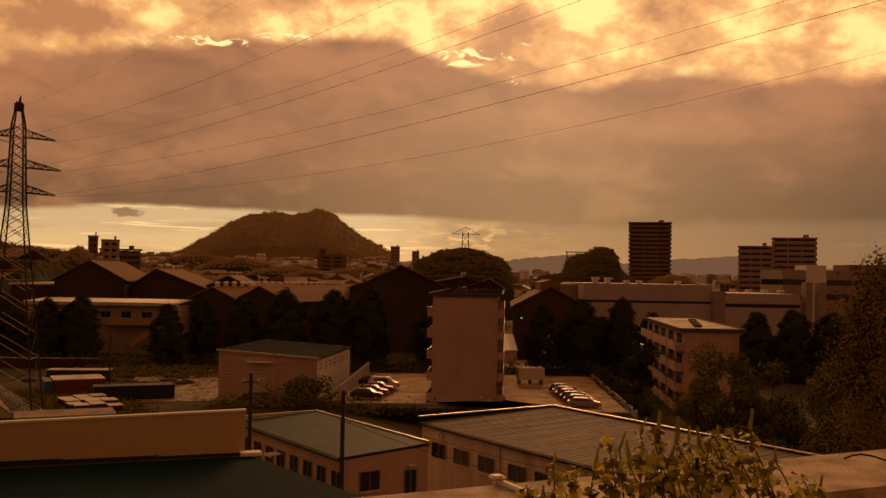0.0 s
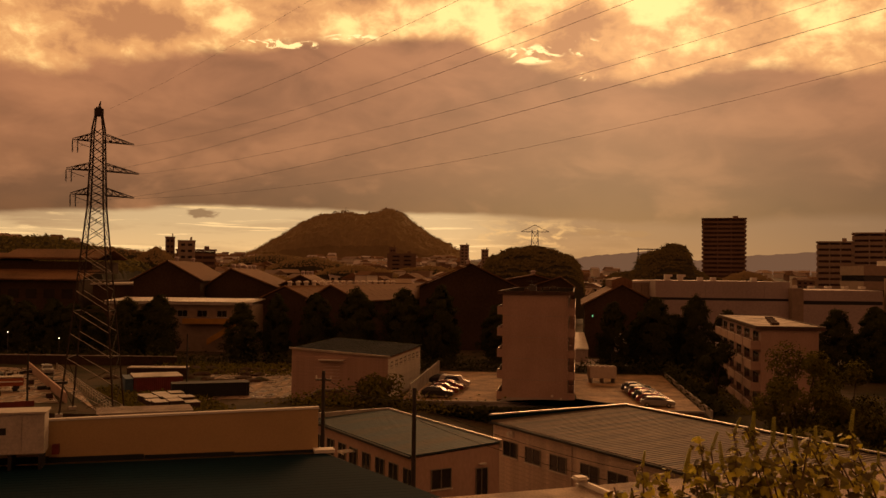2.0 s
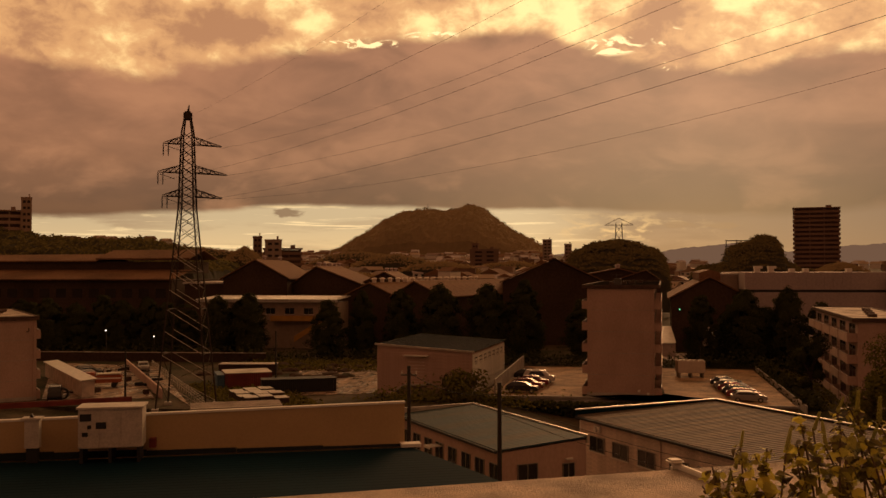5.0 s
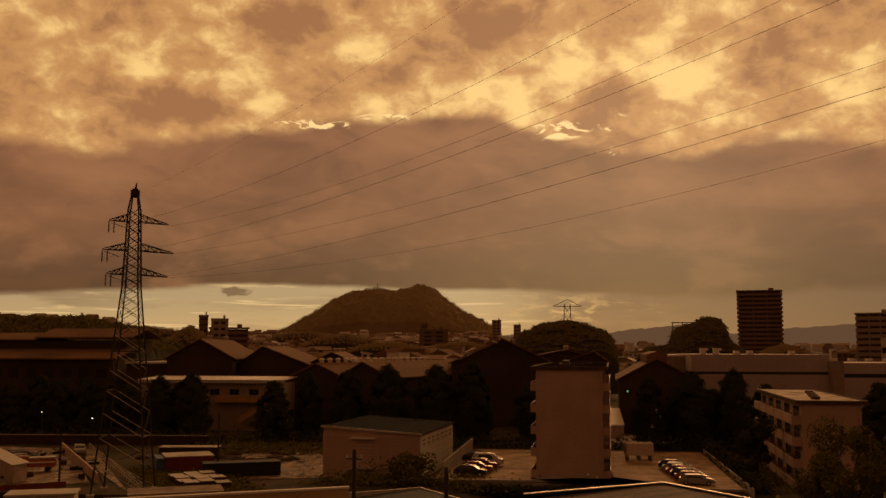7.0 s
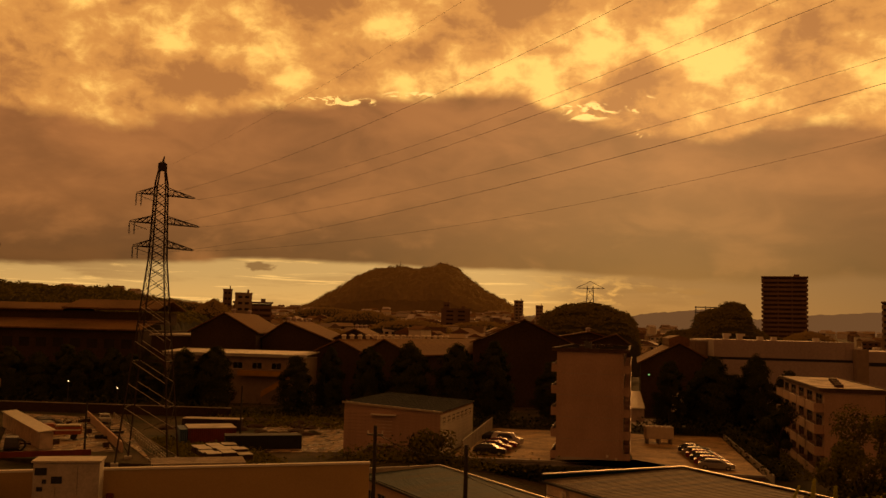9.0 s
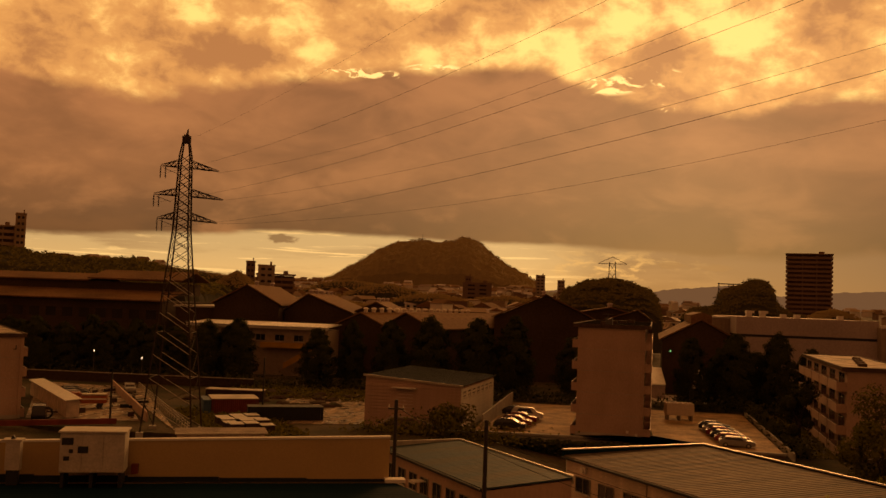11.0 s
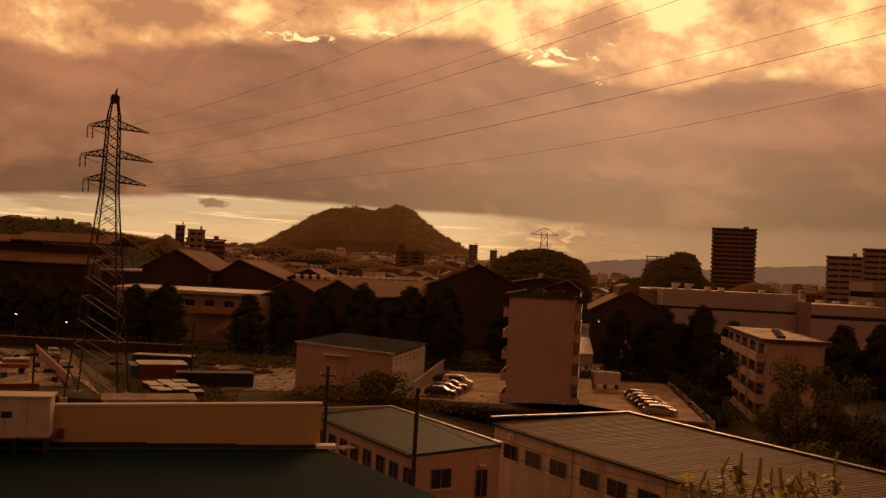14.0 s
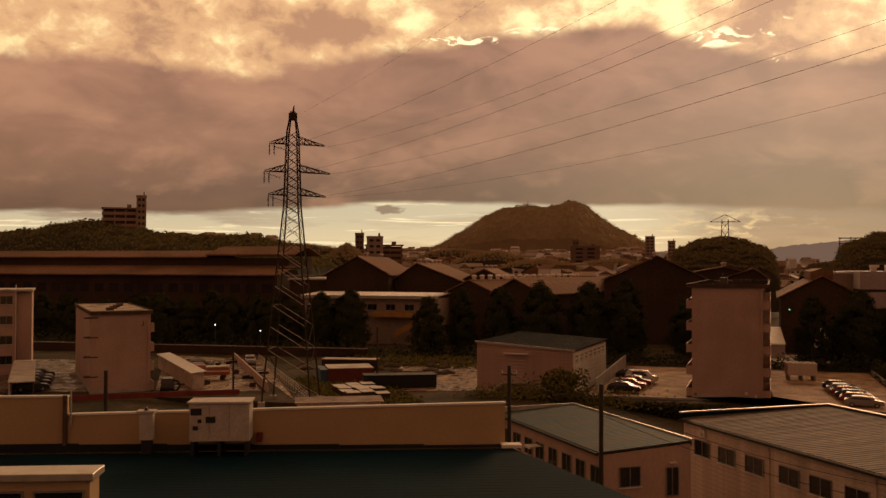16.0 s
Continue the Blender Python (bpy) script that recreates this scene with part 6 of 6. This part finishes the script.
def far_pylon():
    t = thing("transmission_pylon", pose(10.4, 430, 0, 0, 0, 0), "slender distant lattice pylon above the grove", "pylon")
    for s in (-1, 1):
        for c in (-1, 1):
            part("leg", rod(B(), (s * 2.6, c * 2.6, 0), (s * 1.3, c * 1.3, 37), 0.2, 0.16, 4), "steel", t)
    br = B()
    for k in range(9):
        z0, z1 = 4 * k, 4 * k + 4
        a, b = 2.6 - 1.3 * z0 / 37, 2.6 - 1.3 * z1 / 37
        rod(br, (-a, -a, z0), (b, -b, z1), 0.1, 0.1, 4), rod(br, (a, -a, z0), (-b, -b, z1), 0.1, 0.1, 4)
    part("bracing", br, "steel", t)
    for z, l in ((36.0, 6.4), (28.2, 10.0), (20.5, 8.0)):
        arm = B()
        for s in (-1, 1):
            rod(arm, (0, -1.4, z), (s * l, -1.4, z), 0.16, 0.12, 4)
            rod(arm, (0, -1.4, z + (3.2 if z > 30 else 1.5)), (s * l, -1.4, z), 0.12, 0.1, 4)
        part("crossarm", arm, "steel", t)


far_pylon()

# lamps that burn in the yard
glow = bpy.data.materials.new("lamp_glow")
glow.use_nodes = True
gb = glow.node_tree.nodes["Principled BSDF"]
gb.inputs["Emission Color"].default_value, gb.inputs["Emission Strength"].default_value = (1.0, 0.85, 0.65, 1), 4.0
for x, y, z in ((-85.0, 151.0, 5.2), (-76.5, 152.0, 4.2)):
    t = thing("street_lamp", pose(x, y, 0), "thin yard lamp with a lit head", "street lamp", "yard lamps")
    part("post", rod(B(), (0, 0, 0), (0, 0, z), 0.06, 0.05, 8), "steel", t)
    bm = B()
    bmesh.ops.create_icosphere(bm, subdivisions=1, radius=0.10, matrix=Matrix.Translation((0, -0.1, z + 0.12)))
    part("lamp_head", bm, glow, t, "small lit white lamp head")

signal = bpy.data.materials.new("signal_glow")
signal.use_nodes = True
sg = signal.node_tree.nodes["Principled BSDF"]
sg.inputs["Emission Color"].default_value, sg.inputs["Emission Strength"].default_value = (0.1, 1.0, 0.5, 1), 0.6
sl = thing("signal_lamp", pose(15.9, 184.4, 8.1, 0, 0, -4), "small green signal lamp on the factory wall", "lamp")
part("housing", box(B(), -0.2, 0.2, 0.0, 0.35, -0.4, 0.4), "dark", sl)
part("lens", rod(B(), (0, -0.05, 0), (0, -0.002, 0), 0.16, 0.16, 12), signal, sl, "lit green lens")

# ---- the balcony that the view is taken from ----
PG = 25.4
bal = thing("wall_parapet", pose(0.2, 3.16, 0, 0, 0, PG), "wide washed-aggregate concrete balcony parapet", "parapet", kind="structure")
pb = box(B(), -6, 7, -0.52, 0.0, 14.2, 15.30)
bmesh.ops.bevel(pb, geom=pb.edges[:], offset=0.012, segments=2, affect="EDGES")
part("parapet_body", pb, "aggregate", bal)
single("floor_balcony", box(B(), -6, 7, -5.0, -0.525, 14.0, 14.25), "concrete", pose(0.2, 3.16, 0, 0, 0, PG), "plain concrete balcony floor", "floor", kind="structure")
single("wall_house", box(B(), -6, 7, -5.2, -5.0, 14.0, 17.5), "render_cream", pose(0.2, 3.16, 0, 0, 0, PG), "plain rendered wall behind the balcony", "wall", kind="structure")
single("wall_house_lower", box(B(), -6, 7, -14.0, -0.1, -2.6, 13.98), "render_cream", pose(0.2, 3.16, 0, 0, 0, PG), "plain rendered wall below the balcony", "wall", kind="structure")

# planter hung on white brackets inside the parapet, with tall flowering herbs
HERE = pose(0.2, 3.16, 0, 0, 0, PG)


def herb_leaf_material(name, stops):
    m = bpy.data.materials.new(name)
    m.use_nodes = True
    N, L = m.node_tree.nodes, m.node_tree.links
    b, out = N["Principled BSDF"], N["Material Output"]
    info, ramp = N.new("ShaderNodeObjectInfo"), N.new("ShaderNodeValToRGB")
    for k, (p, c) in enumerate(stops):
        e = ramp.color_ramp.elements[k] if k < 2 else ramp.color_ramp.elements.new(p)
        e.position, e.color = p, (*c, 1)
    L.new(info.outputs["Random"], ramp.inputs[0])
    nz = N.new("ShaderNodeTexNoise")
    nz.inputs["Scale"].default_value = 60
    mx = N.new("ShaderNodeMix")
    mx.data_type, mx.blend_type = "RGBA", "OVERLAY"
    mx.inputs[0].default_value = 0.5
    L.new(ramp.outputs[0], mx.inputs[6]), L.new(nz.outputs["Fac"], mx.inputs[7])
    L.new(mx.outputs[2], b.inputs["Base Color"])
    b.inputs["Roughness"].default_value = 0.5
    tr, ms = N.new("ShaderNodeBsdfTranslucent"), N.new("ShaderNodeMixShader")
    L.new(mx.outputs[2], tr.inputs[0])
    ms.inputs[0].default_value = 0.5
    L.new(b.outputs[0], ms.inputs[1]), L.new(tr.outputs[0], ms.inputs[2])
    L.new(ms.outputs[0], out.inputs["Surface"])
    return m


LEAFM = herb_leaf_material("herb_leaf", ((0.0, (0.08, 0.05, 0.024)), (1.0, (0.84, 0.74, 0.14)), (0.42, (0.23, 0.20, 0.042)), (0.75, (0.55, 0.50, 0.095))))
SPIKEM = herb_leaf_material("herb_spike", ((0.0, (0.36, 0.36, 0.10)), (1.0, (0.55, 0.52, 0.15))))
STEMM = material("herb_stem", (0.10, 0.06, 0.035), 0.6, var=0.2, scale=30, bump=0.1)


def herb_leaf(seed):
    """An ovate toothed leaf, folded along its rib and drooping at the tip; 1 long, along x."""
    r = random.Random(seed)
    bm = B()
    n = 9
    rib, sides = [], ([], [])
    for k in range(n + 1):
        f = k / n
        droop = -0.28 * f * f * (0.6 + 0.6 * seed % 2)
        rib.append(bm.verts.new((f, 0, droop)))
        w = 0.50 * math.sin(math.pi * min(1, f ** 0.75)) ** 0.9 * (1.0 if k % 2 else 0.86) if 0 < k < n else 0.0
        for s, lst in ((-1, sides[0]), (1, sides[1])):
            lst.append(bm.verts.new((f - 0.03 * (k % 2), s * w, droop + 0.14 * w + r.uniform(-0.02, 0.02))) if 0 < k < n else rib[-1])
    for lst in sides:
        for k in range(n):
            q = [rib[k], rib[k + 1], lst[k + 1], lst[k]]
            q = [v for i, v in enumerate(q) if v not in q[:i]]
            if len(q) > 2:
                bm.faces.new(q)
    return mesh_of("leaf", bm, LEAFM)


def herb_spike():
    """A flower spike: whorls of small calyces round a thin stem; 1 high."""
    bm = B()
    r = random.Random(4)
    rod(bm, (0, 0, 0), (0.02, 0, 1), 0.035, 0.015, 5)
    for k in range(13):
        z = 0.08 + 0.9 * k / 13
        for j in range(5):
            a = j * 1.2566 + k * 0.6
            q = 0.095 * (1.1 - 0.45 * z)
            rod(bm, (0.03 * math.cos(a), 0.03 * math.sin(a), z), (q * math.cos(a), q * math.sin(a), z + 0.045 + r.uniform(-0.01, 0.01)), 0.018, 0.028 * (1.15 - 0.5 * z), 5)
    return mesh_of("flower_spike", bm, SPIKEM)


planter = thing("planter", HERE @ pose(-0.3, -0.66, 14.98), "dark soil-filled trough hung inside the parapet", "planter")
trough = B()
for a in ((0, 1.3, -0.1, -0.085), (0, 1.3, 0.085, 0.1), (0, 0.015, -0.085, 0.085), (1.285, 1.3, -0.085, 0.085)):
    box(trough, *a, 0, 0.2)
box(trough, 0, 1.3, -0.1, 0.1, -0.02, 0)
part("trough", trough, "dark", planter)
part("soil", box(B(), 0.016, 1.284, -0.084, 0.084, 0.002, 0.16), "ground", planter)
for x in (0.0, 0.60):
    br = thing("planter_bracket", HERE @ pose(x, 0, 15.303), "white painted planter bracket across the parapet", "bracket", "planter brackets")
    arm = box(B(), -0.009, 0.009, -0.57, 0.02, 0.0, 0.016)
    bmesh.ops.bevel(arm, geom=arm.edges[:], offset=0.004, segments=2, affect="EDGES")
    part("arm", arm, "white_paint", br)
    kn = box(B(), -0.035, 0.015, -0.035, 0.015, 0.016, 0.03)
    bmesh.ops.bevel(kn, geom=kn.edges[:], offset=0.008, segments=2, affect="EDGES")
    if x == 0.0:
        part("plate", kn, "white_paint", br)
    part("hook", box(B(), -0.009, 0.009, 0.004, 0.02, -0.1, 0.0), "white_paint", br)

LEAVES = [herb_leaf(k) for k in range(4)]
SPIKE = herb_spike()
prnd = random.Random(23)
for k in range(46):
    f = (k + 0.5) / 46
    x = -0.30 + 1.10 * f + prnd.uniform(-0.015, 0.015)
    top = prnd.uniform(0.30, 0.425) + 0.07 * math.sin(math.pi * min(1, max(0, f - 0.1))) * prnd.random()
    top *= 0.94
    if f > 0.86:
        top *= 0.72
    if f < 0.12:
        top *= 0.8
    y = prnd.uniform(-0.06, 0.06)
    herb = thing("herb_plant", HERE @ pose(x, -0.66 + y, 15.135), "leafy flowering herb with brown stem and green spike", "plant", "herbs in the planter")
    lean = Vector((prnd.uniform(-0.06, 0.06), prnd.uniform(0.02, 0.16), 0))
    bend = Vector((prnd.uniform(-0.02, 0.02), prnd.uniform(-0.02, 0.02), 0))

    def on(s):
        return Vector((0, 0, top * s)) + lean * s * s + bend * math.sin(3.1 * s)
    stem = B()
    for a in range(6):
        rod(stem, on(a / 6), on((a + 1) / 6), 0.0038 - 0.0003 * a, 0.0036 - 0.0003 * a, 6)
    part("stem", stem, STEMM, herb)
    for j in range(prnd.randint(30, 37)):
        s = 1.0 - 0.36 * prnd.random() ** 1.2 if j > 2 else prnd.uniform(0.5, 0.7)
        side = prnd.uniform(0, 6.283)
        p = on(s) + Vector((math.cos(side), math.sin(side), 0)) * prnd.uniform(0.004, 0.034) * min(1.0, 2.2 * (1.25 - s))
        size = prnd.uniform(0.014, 0.036) * (1.1 if s < 0.85 else 0.75)
        lf = new("leaf", prnd.choice(LEAVES))
        lf.parent = herb
        lf.matrix_basis = Matrix.Translation(p) @ pose(0, 0, 0, 0, 0, prnd.uniform(0, 360)) @ pose(0, 0, 0, prnd.uniform(-40, 40), prnd.uniform(-25, 50), 0) @ Matrix.Diagonal((size, size, size, 1))
    if prnd.random() < 0.42:
        sp = new("flower_spike", SPIKE)
        sp.parent = herb
        h = prnd.uniform(0.045, 0.08)
        sp.matrix_basis = Matrix.Translation(on(0.98)) @ pose(0, 0, 0, prnd.uniform(-14, 14), prnd.uniform(-8, 22), 0) @ Matrix.Diagonal((h, h, h, 1))
stake = thing("plant_stake", HERE @ pose(0.36, -0.58, 15.14), "thin black plant stake among the herbs", "stake")
part("shaft", rod(B(), (0, 0, -0.1), (0, 0, 0.33), 0.006, 0.006, 8), "dark", stake)
wire = bpy.data.curves.new("bent_wire", "CURVE")
wire.dimensions, wire.bevel_depth = "3D", 0.004
sp_ = wire.splines.new("POLY")
sp_.points.add(8)
for k in range(9):
    f = k / 8
    sp_.points[k].co = (1.50 + 0.20 * f, -0.12 - 0.16 * f, 15.305 + 0.030 * math.sin(3.0 * min(1, f * 1.6)) * (1 - f), 1)
wire.materials.append(M["dark"])
wo_ = tagged(new("bent_wire", wire), "short dark bent wire lying on the parapet", "wire")
wo_.matrix_world = HERE
